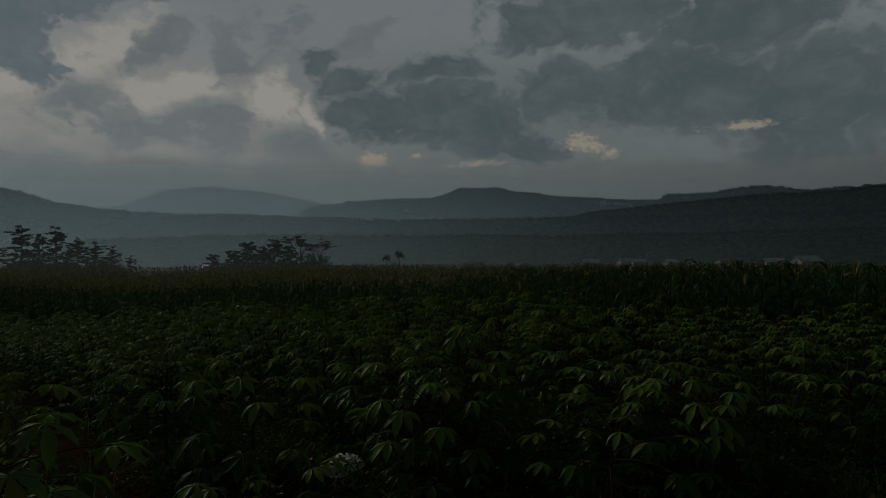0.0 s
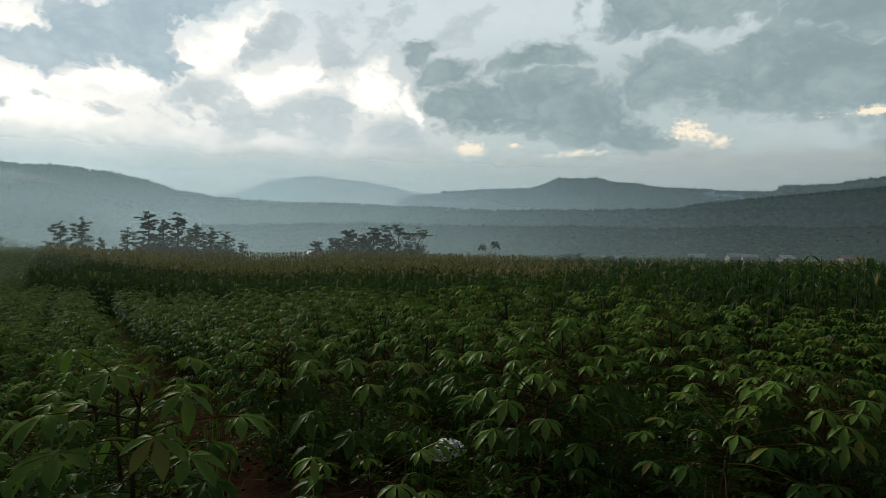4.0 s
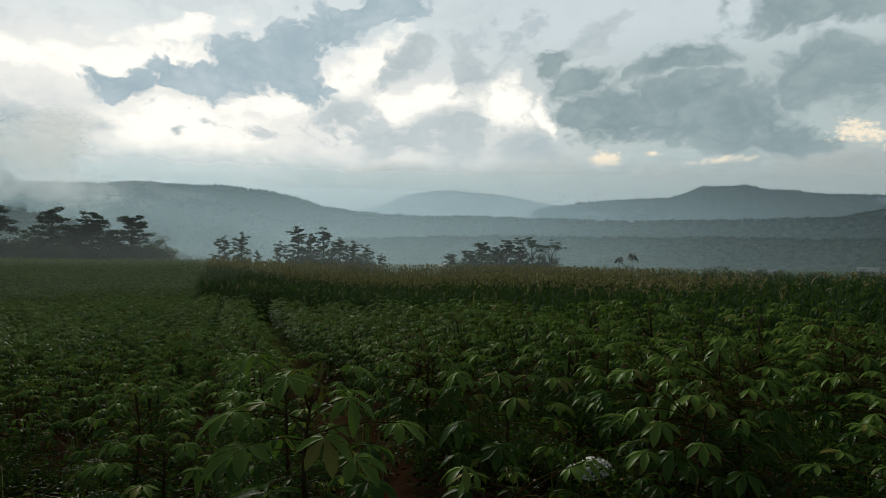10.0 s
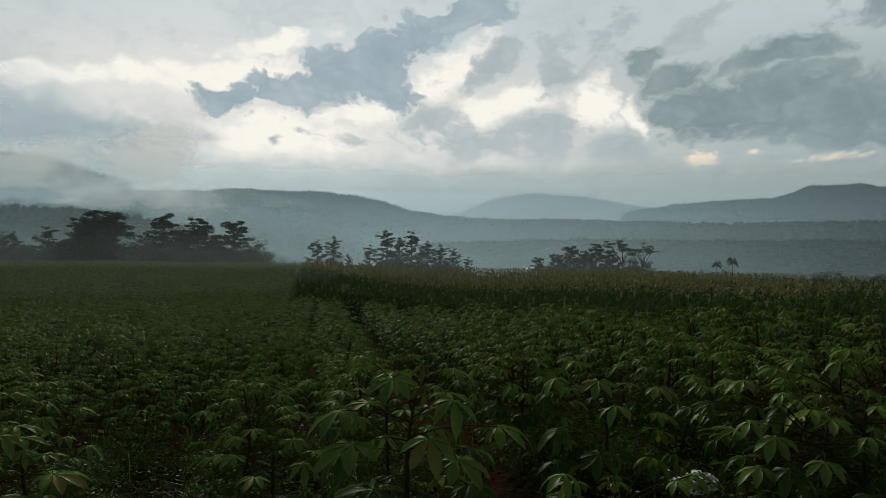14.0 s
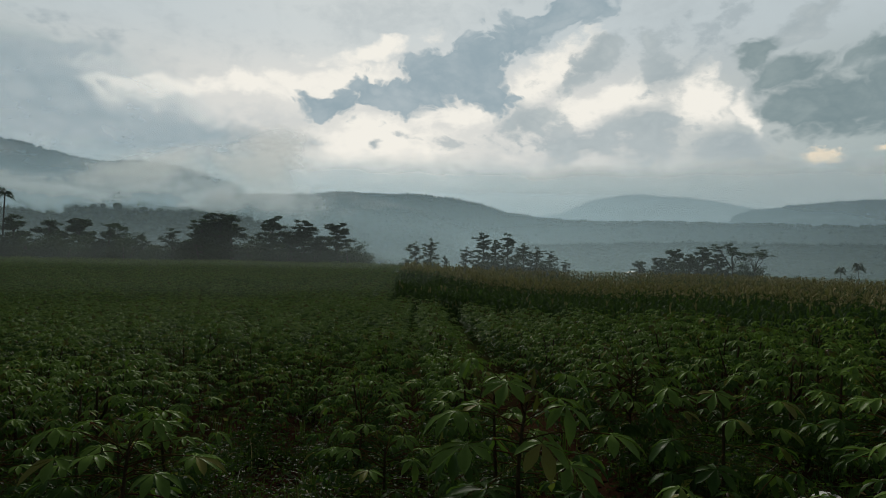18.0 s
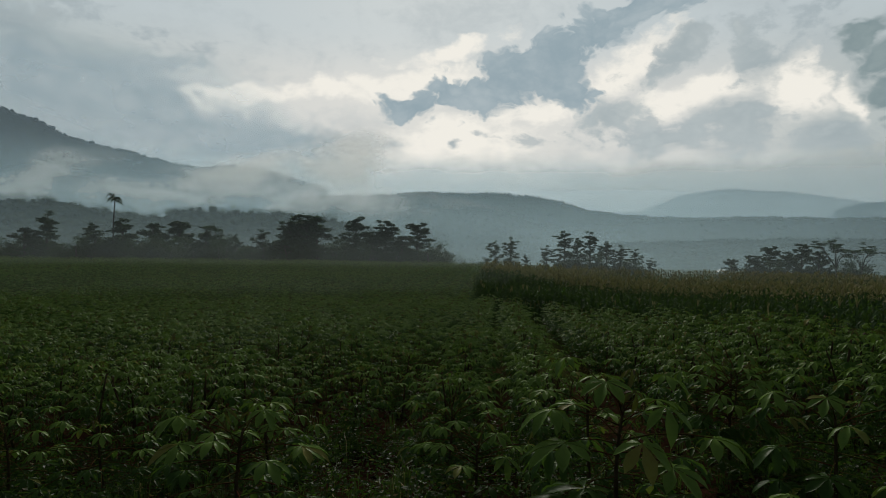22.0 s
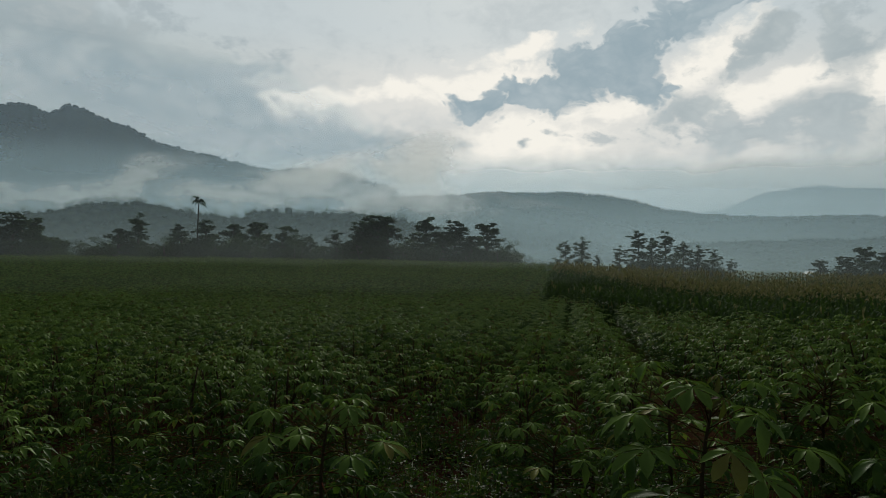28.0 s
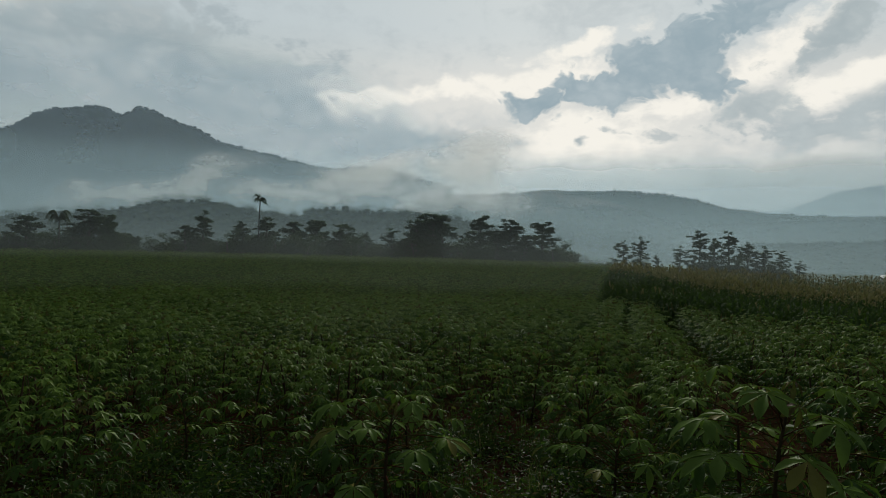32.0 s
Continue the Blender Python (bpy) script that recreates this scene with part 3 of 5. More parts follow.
def hill(name, label, dist, crest, mat, trees, size, front=0.6, step=0.35, rough=0.10, seed=0, fill=0.3):
    """A wooded ridge: crest at its distance, a gullied slope towards the fields and one away, with crowns of trees on it."""
    rng = random.Random(seed)
    az0, az1 = crest[0][0], crest[-1][0]
    cols = int((az1 - az0) / step) + 1
    spans = [front + (1 - front) * i / 9 for i in range(10)] + [1.06, 1.16]
    foot = -10.0

    def height(az, k):
        el = crest_at(crest, az) + rough * (noise.noise((az * 0.9, seed, 0.2)) + 0.8 * noise.noise((az * 2.7, seed, 1.2)))
        el += (0.35 * rough) * noise.noise((az * 9.0, seed, 2.2))
        fade = smooth(az0, az0 + 4, az) * smooth(az1, az1 - 4, az)
        top = EYE + dist * math.tan(radians(el)) * fade
        if k > 1:
            return foot + (top - foot) * max(0.0, 1 - (k - 1) / 0.16)
        u = (k - front) / (1 - front)
        gully = 0.06 * noise.noise((az * 0.55, k * 4 + seed, 7.7)) * math.sin(math.pi * u)
        return foot + (top - foot) * max(0.0, u ** 1.15 + gully)

    verts, faces = [], []
    for k in spans:
        for i in range(cols):
            az = az0 + (az1 - az0) * i / (cols - 1)
            x, y = polar(az, dist * k)
            verts.append((x, y, height(az, k)))
    for j in range(len(spans) - 1):
        for i in range(cols - 1):
            a = j * cols + i
            faces.append((a, a + 1, a + 1 + cols, a + cols))
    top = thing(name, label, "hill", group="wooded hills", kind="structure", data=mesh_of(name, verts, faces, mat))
    vs, fs, count = [], [], 0
    rs, loose = np.random.RandomState(seed), []
    for i in range(trees):
        az = rng.uniform(az0 + 2, az1 - 2)
        k = 1.0 if rng.random() > fill else front + (1 - front) * rng.uniform(0.25, 1.0)
        x, y = polar(az, dist * k)
        s = size * (0.32 + 0.85 * rng.random() ** 2) * (1.5 if rng.random() < 0.05 else 1)
        if dist < 700:
            # near enough for loose foliage round a dark heart
            tall = s * rng.uniform(0.7, 1.25)
            loose.append(clump(rs, (x, y, height(az, k) + s * 0.35), (s * 1.05, s * 1.05, tall * 1.05), 190 if dist < 400 else 50, s * 0.11))
            s *= 0.36
        v, f = LUMPS[rng.randrange(8)]
        vs.append(v * np.array((s * rng.uniform(0.8, 1.3), s * rng.uniform(0.8, 1.3), s * rng.uniform(0.7, 1.2))) + np.array((x, y, height(az, k) + s * 0.25)))
        fs.append(f + count)
        count += len(v)
    if loose:
        v = np.concatenate(loose)
        thing("hill_foliage", "dark leafy tree crowns on a wooded slope", "trees", kind="stuff", data=mesh_of("hill_foliage", v, np.arange(len(v)).reshape(-1, 4), TREE_LEAF, False))
    if trees:
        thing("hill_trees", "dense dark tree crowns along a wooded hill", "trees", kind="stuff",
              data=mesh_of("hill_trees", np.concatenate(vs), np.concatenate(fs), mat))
    return top


hill("hill_far_range", "pale far mountain range in thick haze", 4200,
     [(-40, 3.0), (-33, 3.3), (-27.7, 3.9), (-23.6, 5.4), (-20.8, 5.75), (-16.8, 5.45), (-14.3, 5.1), (-12.3, 4.75), (-10.2, 4.3), (-6, 3.4)], FOREST_FAR, 260, 2.6, 0.9, 0.25, 0.20, 1, 0.1)
hill("hill_flat_top", "blue-grey flat-topped hill with wooded shoulders", 3200,
     [(-16, 3.6), (-12.3, 4.1), (-8.6, 4.65), (-5.3, 4.9), (-0.8, 5.0), (0.4, 5.4), (1.7, 5.92), (5.0, 5.85), (7.8, 5.35), (11.7, 4.9), (18, 4.5), (26, 4.3), (44, 4)], FOREST_FAR, 500, 3.2, 0.75, 0.25, 0.13, 2, 0.1)
hill("hill_distant_ridge", "hazy distant ridge with small trees on its crest", 2500,
     [(16, 4.2), (18.3, 4.5), (19.4, 4.95), (23.1, 4.85), (25.5, 5.15), (27.4, 5.3), (30.2, 4.8), (36, 4.9), (46, 4.5)], FOREST_FAR, 420, 4.2, 0.82, 0.25, 0.10, 3, 0.1)
hill("hill_dark_slope", "dark wooded slope falling to the valley", 1700,
     [(2, 2.2), (7, 2.7), (10.7, 3.0), (14.5, 3.6), (21.1, 4.1), (24.7, 4.4), (27, 4.55), (30.2, 4.55), (36, 4.8), (48, 4.6)], FOREST, 1800, 3.2, 0.90, 0.25, 0.08, 4, 0.4)
hill("hill_mountain", "tall twin-topped wooded mountain in mist", 2600,
     [(-118, 4.5), (-100, 6.0), (-91.9, 8.0), (-88.7, 9.9), (-85.3, 10.6), (-83.8, 10.1), (-82.4, 10.9), (-78.5, 9.7), (-75.7, 8.5), (-73.3, 8.05), (-66.9, 6.9), (-63.9, 7.2), (-61.3, 7.1), (-57, 6.0), (-52, 4.2)],
     FOREST, 1500, 5.0, 0.86, 0.3, 0.06, 5, 0.12)
hill("hill_long_ridge", "long wooded ridge tapering into the valley", 1400,
     [(-62, 4.0), (-56, 4.9), (-50.3, 5.15), (-47, 5.52), (-44, 5.42), (-40.6, 5.5), (-37, 5.2), (-34.6, 4.8), (-31.5, 3.9), (-27, 3.4), (-22, 3.0), (-14, 2.4)],
     FOREST, 2200, 2.8, 0.92, 0.25, 0.07, 6, 0.3)
hill("hill_lower_step", "lower wooded spur under the long ridge", 900,
     [(-66, 3.0), (-58, 3.7), (-49, 4.1), (-45.3, 4.3), (-41.4, 4.1), (-39.4, 3.85), (-35.9, 2.8), (-32.7, 2.2), (-27, 1.6)], FOREST, 1200, 3.2, 0.93, 0.25, 0.10, 7, 0.5)
hill("hill_plateau", "flat wooded plateau across the valley", 1100,
     [(-38, 2.0), (-30, 3.0), (-24, 3.25), (-19.8, 3.3), (-12.8, 3.15), (-5.3, 2.9), (5.8, 2.95), (15.4, 3.1), (26, 3.0), (46, 3.0)], FOREST, 2600, 2.8, 0.93, 0.25, 0.05, 8, 0.3)
hill("hill_valley_wood", "dark wood on the near side of the valley", 560,
     [(-34, 0.9), (-24, 1.4), (-14.8, 1.65), (-5.3, 1.5), (2.8, 1.6), (10.8, 1.4), (17.7, 1.6), (22, 1.5), (32, 1.7), (46, 1.6)], FOREST_NEAR, 1500, 3.0, 0.88, 0.25, 0.08, 9, 0.5)
hill("hill_wooded_bank", "wooded bank behind the field trees", 330,
     [(-116, 1.6), (-98, 1.4), (-91.8, 1.5), (-87.4, 2.0), (-84.3, 2.5), (-80.1, 3.4), (-76.5, 3.5), (-73.2, 2.9), (-69.8, 2.6), (-67.9, 3.3), (-63.8, 3.2), (-59.7, 3.3), (-55.5, 2.9), (-52, 1.9), (-48, 0.6), (-44, -0.6), (-38, -1.6)],
     FOREST_NEAR, 1300, 3.0, 0.85, 0.3, 0.14, 10, 0.7)


# ---- mist lying between the ridges ----
def mist_sheet(dist, top_el, label, mat):
    verts, faces, cols = [], [], 90
    z1 = EYE + dist * math.tan(radians(top_el + 6.5))
    for j, z in enumerate((-12.0, z1)):
        for i in range(cols + 1):
            x, y = polar(-125 + 180 * i / cols, dist)
            verts.append((x, y, z))
    for i in range(cols):
        faces.append((i, i + 1, i + cols + 2, i + cols + 1))
    return thing("mist", label, "mist", group="valley mist", kind="stuff", data=mesh_of("mist", verts, faces, mat))


mist_sheet(34, 2, "faint evening haze over the rows", mist_material("mist_rows", 0.022, 0.012, 2.0, -2.0, ragged=0.2, right=0.6, gone=3.5, tint=(0.66, 0.76, 0.74)))
mist_sheet(62, 3, "thin evening haze over the far field", mist_material("mist_field", 0.045, 0.02, 2.5, -1.0, ragged=0.2, right=0.6, gone=5.0, tint=(0.66, 0.76, 0.74)))
mist_sheet(91, 6, "thin grey-blue mist at the field edge", mist_material("mist_near", 0.035, 0.018, 3.0, -1.0, ragged=0.2, right=0.8, gone=7.0))
mist_sheet(230, 6, "thin grey mist behind the field trees", mist_material("mist_behind", 0.27, 0.19, 3.0, -0.4, ragged=0.3, right=0.34, gone=6.0, tint=(0.52, 0.72, 0.80)))
mist_sheet(480, 6, "low grey-blue mist in the valley", mist_material("mist_low", 0.27, 0.19, 4.5, 0.0, ragged=0.4, right=0.34, gone=8.5, tint=(0.51, 0.72, 0.82)))
mist_sheet(820, 8, "drifting mist under the ridge", mist_material("mist_middle", 0.30, 0.24, 6.0, 0.5, ragged=0.45, right=0.30, gone=9.5, tint=(0.51, 0.72, 0.82)))
mist_sheet(828, 10, "white wisps of mist rising off the slopes", mist_material("mist_wisps", 0.05, 0.0, 3.0, 0.0, ragged=0.6, right=0.5, gone=13.0, tint=(0.93, 0.95, 0.94),
           plumes=((-79, 5.2, 7, 1.7, 24, 0.5), (-84, 3.8, 7, 1.4, 8, 0.45), (-63, 6.6, 9, 2.4, 10, 0.72), (-54, 7.6, 6, 4.2, 20, 0.85), (-52, 4.6, 6, 2.6, 0, 0.6), (-58, 4.8, 6, 2.2, 0, 0.55), (-70, 4.6, 9, 1.5, 0, 0.5), (-50, 5.2, 5, 1.4, 0, 0.25), (-43, 4.4, 5, 0.6, -6, 0.15))))
mist_sheet(1900, 10, "pale blue haze before the far hills", mist_material("mist_far", 0.46, 0.32, 6.5, 2.4, ragged=0.3, right=0.58, gone=14.5, tint=(0.53, 0.72, 0.86),
           plumes=((-8, 3.6, 10, 0.8, 0, 0.3), (16, 4.3, 5, 0.5, 8, 0.3)), crest=((-50, 8.6), (-66, 17.0))))
mist_sheet(3700, 6, "thick pale haze before the farthest range", mist_material("mist_farthest", 0.58, 0.38, 7.0, 3.8, ragged=0.3, right=0.75, gone=9.5, tint=(0.66, 0.80, 0.87)))


# ---- cassava ----
def lobe_strip(angle, length, width, droop, cup, cuts):
    """One lobe of a palmate leaf, as a folded strip from the leaf's heart outwards."""
    dx, dy = math.sin(angle), math.cos(angle)
    verts, faces = [], []
    if cuts == 2:
        r, h = length * (1 - 0.16 * droop), width * 0.55
        z0, z1 = -length * droop * 0.2 + cup * h * 0.5, -length * droop * 0.62
        return [(0, 0, 0), (dx * r * 0.55 - h * dy, dy * r * 0.55 + h * dx, z0), (dx * r, dy * r, z1), (dx * r * 0.55 + h * dy, dy * r * 0.55 - h * dx, z0)], [(0, 3, 2, 1)]
    shape = {5: ((0.0, 0.08), (0.26, 0.40), (0.58, 1.0), (0.83, 0.72), (1.0, 0.0)), 3: ((0.0, 0.12), (0.52, 1.0), (1.0, 0.0))}[cuts]
    for s, w in shape:
        r, z = length * s * (1 - 0.16 * droop * s), -length * droop * s * s * 0.62
        h = width * w * 0.5
        for side in (-1, 0, 1):
            verts.append((dx * r + side * h * dy, dy * r - side * h * dx, z + (abs(side) * cup * h - 0.02 * length * (1 - abs(side)) * s)))
    for i in range(cuts - 1):
        a = i * 3
        faces += [(a, a + 1, a + 4, a + 3), (a + 1, a + 2, a + 5, a + 4)]
    return verts, faces


def leaf_shape(rng, lobes=7, cuts=5, size=0.13, droop=0.7):
    s = Shape()
    reach = radians(136)
    for i in range(lobes):
        k = -1 + 2 * i / (lobes - 1)
        length = size * (1.0 - 0.42 * abs(k) ** 1.6) * rng.uniform(0.92, 1.06)
        s.add(*lobe_strip(k * reach + rng.uniform(-0.06, 0.06), length, length * rng.uniform(0.32, 0.39), droop * rng.uniform(0.7, 1.25), rng.uniform(0.15, 0.5), cuts))
    return s


RNG = random.Random(11)
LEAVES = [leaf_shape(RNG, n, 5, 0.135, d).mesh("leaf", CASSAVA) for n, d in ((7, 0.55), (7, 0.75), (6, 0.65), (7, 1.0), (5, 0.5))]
TOP_LEAVES = [leaf_shape(RNG, n, 5, 0.135, d).mesh("leaf", CASSAVA_LIT_TOP) for n, d in ((7, 0.70), (6, 0.9), (7, 0.55))]
FOLDED = leaf_shape(RNG, 5, 5, 0.10, 1.9).mesh("young_leaf", SHOOT)
_p = Shape()
_p.tube([(0, 0, 0), (0, 0.35, 0.06), (0, 0.7, 0.055), (0, 1.0, 0.0)], [0.011, 0.009, 0.008, 0.007], 4)
PETIOLE_MESH = _p.mesh("petiole", PETIOLE)


def cassava_frame(rng, h, full, big=0.60):
    """Stem lines and leaf seats of one plant: stems as point lists, leaves as (seat, bearing, rise, petiole length, blade scale, pitch, young)."""
    lean = Vector((rng.uniform(-0.10, 0.10), rng.uniform(-0.10, 0.10), 1)).normalized()
    bend = Vector((rng.uniform(-0.04, 0.04), rng.uniform(-0.04, 0.04), 0))
    main = [lean * (h * k) + bend * math.sin(k * 3) for k in (0, 0.2, 0.4, 0.6, 0.8, 1.0)]
    stems = [(main, 0.014)]
    if full > 0.75:
        for _ in range(rng.choice((1, 2, 2))):
            a = rng.uniform(0, TAU)
            out = Vector((math.cos(a), math.sin(a), 0))
            b0 = lean * (h * rng.uniform(0.45, 0.65))
            stems.append(([b0, b0 + out * 0.09 + Vector((0, 0, 0.07)), b0 + out * 0.14 + Vector((0, 0, h * rng.uniform(0.28, 0.45)))], 0.009))
    seats = []
    for n, (line, _) in enumerate(stems):
        count = int((34 if n == 0 else 21) * (0.30 + 0.95 * full))
        turn = rng.uniform(0, TAU)
        for i in range(count):
            k = (i + 0.5) / count
            low = (0.40 - 0.28 * full) if n == 0 else 0.25
            u = low + (1 - low) * k ** 0.8
            f = u * (len(line) - 1)
            j = min(int(f), len(line) - 2)
            seat = line[j].lerp(line[j + 1], f - j)
            a = turn + i * 2.399 + rng.uniform(-0.3, 0.3)
            rise = -14 + 56 * k ** 1.8 + rng.uniform(-9, 9)
            length = (0.14 + 0.21 * math.sin(math.pi * min(1, 0.22 + 0.70 * (1 - k)))) * rng.uniform(0.8, 1.2)
            blade = big * (0.74 + 0.58 * math.sin(math.pi * (0.15 + 0.62 * (1 - k)))) * rng.uniform(0.78, 1.12)
            # 1 covers young and other upper leaves, whose green has top light painted in
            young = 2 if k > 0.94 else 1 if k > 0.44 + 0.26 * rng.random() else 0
            seats.append((seat, a, rise, length * (0.55 if young == 2 else 1), blade * (0.62 if young == 2 else 1), rng.uniform(-20, 12) if young < 2 else -55, young))
    return stems, seats


def seat_poses(seat, a, rise, length, blade, tip, young):
    turn = Matrix.Rotation(a - math.pi / 2, 4, "Z")
    pet = Matrix.Translation(seat) @ turn @ Matrix.Rotation(radians(rise), 4, "X") @ Matrix.Diagonal((length, length, length, 1))
    end = pet @ Vector((0, 1, 0))
    leaf = Matrix.Translation(end) @ turn @ Matrix.Rotation(radians(tip), 4, "X") @ Matrix.Diagonal((blade, blade, blade, 1))
    return pet, leaf


CASSAVA_LABELS = ("young cassava plant with drooping green hand-shaped leaves on red soil", "bushy cassava plant with dark green lobed leaves in a ridged row",
                  "cassava plant with yellowish young leaves and a thin brown stem")


def cassava_near(at, h, full, seed, label=None, big=0.70):
    """A plant with each leaf and leaf stalk of its own."""
    rng = random.Random(seed)
    plant = thing("cassava_plant", label or CASSAVA_LABELS[seed % 3], "plant", "cassava plants", at=at)
    stems, seats = cassava_frame(rng, h, full, big)
    for line, r in stems:
        s = Shape()
        s.tube(line, [r * (1 - 0.55 * i / (len(line) - 1)) for i in range(len(line))], 6)
        part("stem", s.mesh("stem", STEM), plant)
    for q in seats:
        pet, leaf = seat_poses(*q)
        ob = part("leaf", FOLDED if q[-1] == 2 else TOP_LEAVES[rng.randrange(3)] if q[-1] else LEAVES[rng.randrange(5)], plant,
                  "folded brownish young leaf" if q[-1] == 2 else "", leaf)
        part("petiole", PETIOLE_MESH, ob, "", leaf.inverted() @ pet)
    return plant


def cassava_arrays(rng, h, full, lobes, cuts, thin=1.0):
    """The leaves of one plant as plain arrays, for plants farther off."""
    stems, seats = cassava_frame(rng, h, full)
    s = Shape()
    for q in seats:
        if rng.random() > thin:
            continue
        pet, leaf = seat_poses(*q)
        one = leaf_shape(rng, lobes, cuts, 0.150 / (thin ** 0.4), 0.7)
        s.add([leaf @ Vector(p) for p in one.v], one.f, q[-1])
    return stems, s


def cassava_variant(seed):
    rng = random.Random(seed)
    h = rng.uniform(0.62, 0.82)
    stems, s = cassava_arrays(rng, h, rng.uniform(0.7, 1.0), 6, 3)
    plant = thing("cassava_plant", CASSAVA_LABELS[seed % 3], "plant", "cassava plants")
    t = Shape()
    for line, r in stems:
        t.tube(line, [r * (1 - 0.5 * i / (len(line) - 1)) for i in range(len(line))], 5)
    part("stem", t.mesh("stem", STEM), plant)
    part("foliage", s.mesh("foliage", [CASSAVA, CASSAVA_LIT_TOP, SHOOT]), plant)
    return plant


# hoed patches where no plant has come up: bearing, distance, radius
BARE = [(21, 3.3, 0.9), (-4.5, 4.7, 0.6), (-21, 3.1, 0.8), (-58, 3.1, 1.1), (-74, 3.2, 1.1), (-90, 3.2, 1.0), (8, 2.4, 0.8)]


def bare_soil(x, y):
    """How bare the ground is: the furrows beside the path are hoed, elsewhere weeds close in."""
    row = row_phase(x, y)
    furrow = 0.5 - 0.5 * math.cos(TAU * row)
    bare = 0.55 * furrow + 0.9 * noise.noise((x * 0.6, y * 0.6, 8.0)) + 0.12
    if 0.04 < row < 0.96 and math.hypot(x, y) < 14:
        bare += 0.55 * furrow
    for az0, r0, wide in BARE:
        px, py = polar(az0, r0)
        bare += 1.2 * max(0.0, 1 - math.hypot(x - px, y - py) / wide)
    return clamp01(bare)


def in_view_field(x, y):
    a, r = math.degrees(math.atan2(x, y)), math.hypot(x, y)
    return -104 < a < 46 and r < FIELD_END + 3 * noise.noise((a * 0.2, 0, 9)) and in_corn(x, y) < -0.55 and r > 1.75


# plants that the camera passes close by: plan place, height of stem, fullness
HEROES = [(-1.64, 2.29, 0.79, 0.66), (-2.25, 3.00, 0.74, 0.75), (-1.09, 3.56, 0.60, 0.35), (-1.95, 4.40, 0.78, 1.0), (-0.02, 3.36, 0.74, 0.8), (0.20, 3.75, 0.82, 1.0),
          (1.43, 3.45, 0.66, 0.85), (1.00, 5.40, 0.90, 1.0), (-0.20, 4.20, 0.66, 0.8), (0.80, 3.12, 0.48, 0.6), (1.16, 3.95, 0.62, 0.8), (-0.84, 2.86, 0.28, 0.45)]
HEROES2 = [(-2.95, 2.75, 0.50, 0.6), (-3.6, 3.1, 0.60, 0.7), (-4.54, 2.19, 0.70, 0.75), (-3.24, 1.27, 0.68, 0.5), (-5.04, 1.17, 0.56, 0.6), (-5.53, 0.65, 0.56, 0.6), (-4.21, 1.66, 0.54, 0.5), (-6.18, 4.95, 0.86, 0.75)]


def cassava_field():
    rng = random.Random(5)
    spots = []
    k0, k1 = -82, 44
    for k in range(k0, k1):
        off = ROW_FIRST + ROW_GAP * k + (PATH_EXTRA if k > 0 else 0)
        s = -70.0
        while s < 84:
            s += 0.70 + rng.uniform(-0.12, 0.12)
            o = off + rng.gauss(0, 0.06)
            x, y = ROW_SIDE[0] * o + ROW_DIR[0] * s, ROW_SIDE[1] * o + ROW_DIR[1] * s
            if in_view_field(x, y) and rng.random() > 0.06 and math.hypot(x, y) > (4.0 if x > -2.6 else 4.7) and (bare_soil(x, y) < 0.8 or math.hypot(x, y) > 7):
                spots.append((x, y, off))
    for i, (x, y, h, full) in enumerate(HEROES + HEROES2):
        cassava_near(pose(x, y, ground(x, y) - 0.01, 0, 0, 53 * i), h, full, 300 + i, None, 1.2 if i == 0 else 1.0 if full < 0.6 else 0.76)
    taken = HEROES + HEROES2
    variants = [cassava_variant(40 + i) for i in range(7)]
    used = set()
    thin = [[cassava_arrays(random.Random(70 + 10 * lod + i), 0.74, 0.9, (6, 5)[lod], 2, (0.95, 0.7)[lod])[1] for i in range(7)] for lod in (0, 1)]
    arrays = [[(np.array(s.v), np.array(s.f), np.array(s.s)) for s in group] for group in thin]
    heaps = [[[], [], [], 0], [[], [], [], 0]]
    for n, (x, y, off) in enumerate(spots):
        r = math.hypot(x, y)
        z = ground(x, y)
        if any((x - a) ** 2 + (y - b) ** 2 < 0.40 for a, b, _, _ in taken):
            continue
        turn = rng.uniform(0, 360)
        grow = rng.uniform(0.86, 1.14) * (1 + 0.12 * noise.noise((x * 0.15, y * 0.15, 2)))
        if r < 4.7:
            cassava_near(pose(x, y, z - 0.01, 0, 0, turn), 0.70 * grow, rng.uniform(0.6, 1.0), 900 + n)
        elif r < 12.5:
            m = pose(x, y, z - 0.01, rng.uniform(-5, 5), rng.uniform(-5, 5), turn) @ Matrix.Diagonal((grow, grow, grow, 1))
            v = n % 7
            if v in used:
                copy_thing(variants[v], m)
            else:
                variants[v].matrix_basis = m
                used.add(v)
        else:
            lod = 0 if r < 28 else 1
            v, f, s = arrays[lod][n % 7]
            a = radians(turn)
            c, q = math.cos(a) * grow, math.sin(a) * grow
            p = np.stack((v[:, 0] * c - v[:, 1] * q + x, v[:, 0] * q + v[:, 1] * c + y, v[:, 2] * grow + z), 1)
            heap = heaps[lod]
            heap[0].append(p)
            heap[1].append(f + heap[3])
            heap[2].append(s)
            heap[3] += len(v)
    for heap, label in zip(heaps, ("dense rows of leafy green cassava across the field", "far cassava field running to the treeline")):
        # slots by leaf height: shaded green below, lit green above, then shoots
        me = mesh_of("cassava_rows", np.concatenate(heap[0]), np.concatenate(heap[1]), [CASSAVA_SHADED, CASSAVA_FAR_LIT, SHOOT], True, np.concatenate(heap[2]))
        thing("cassava_rows", label, "crop", kind="stuff", data=me)


cassava_field()


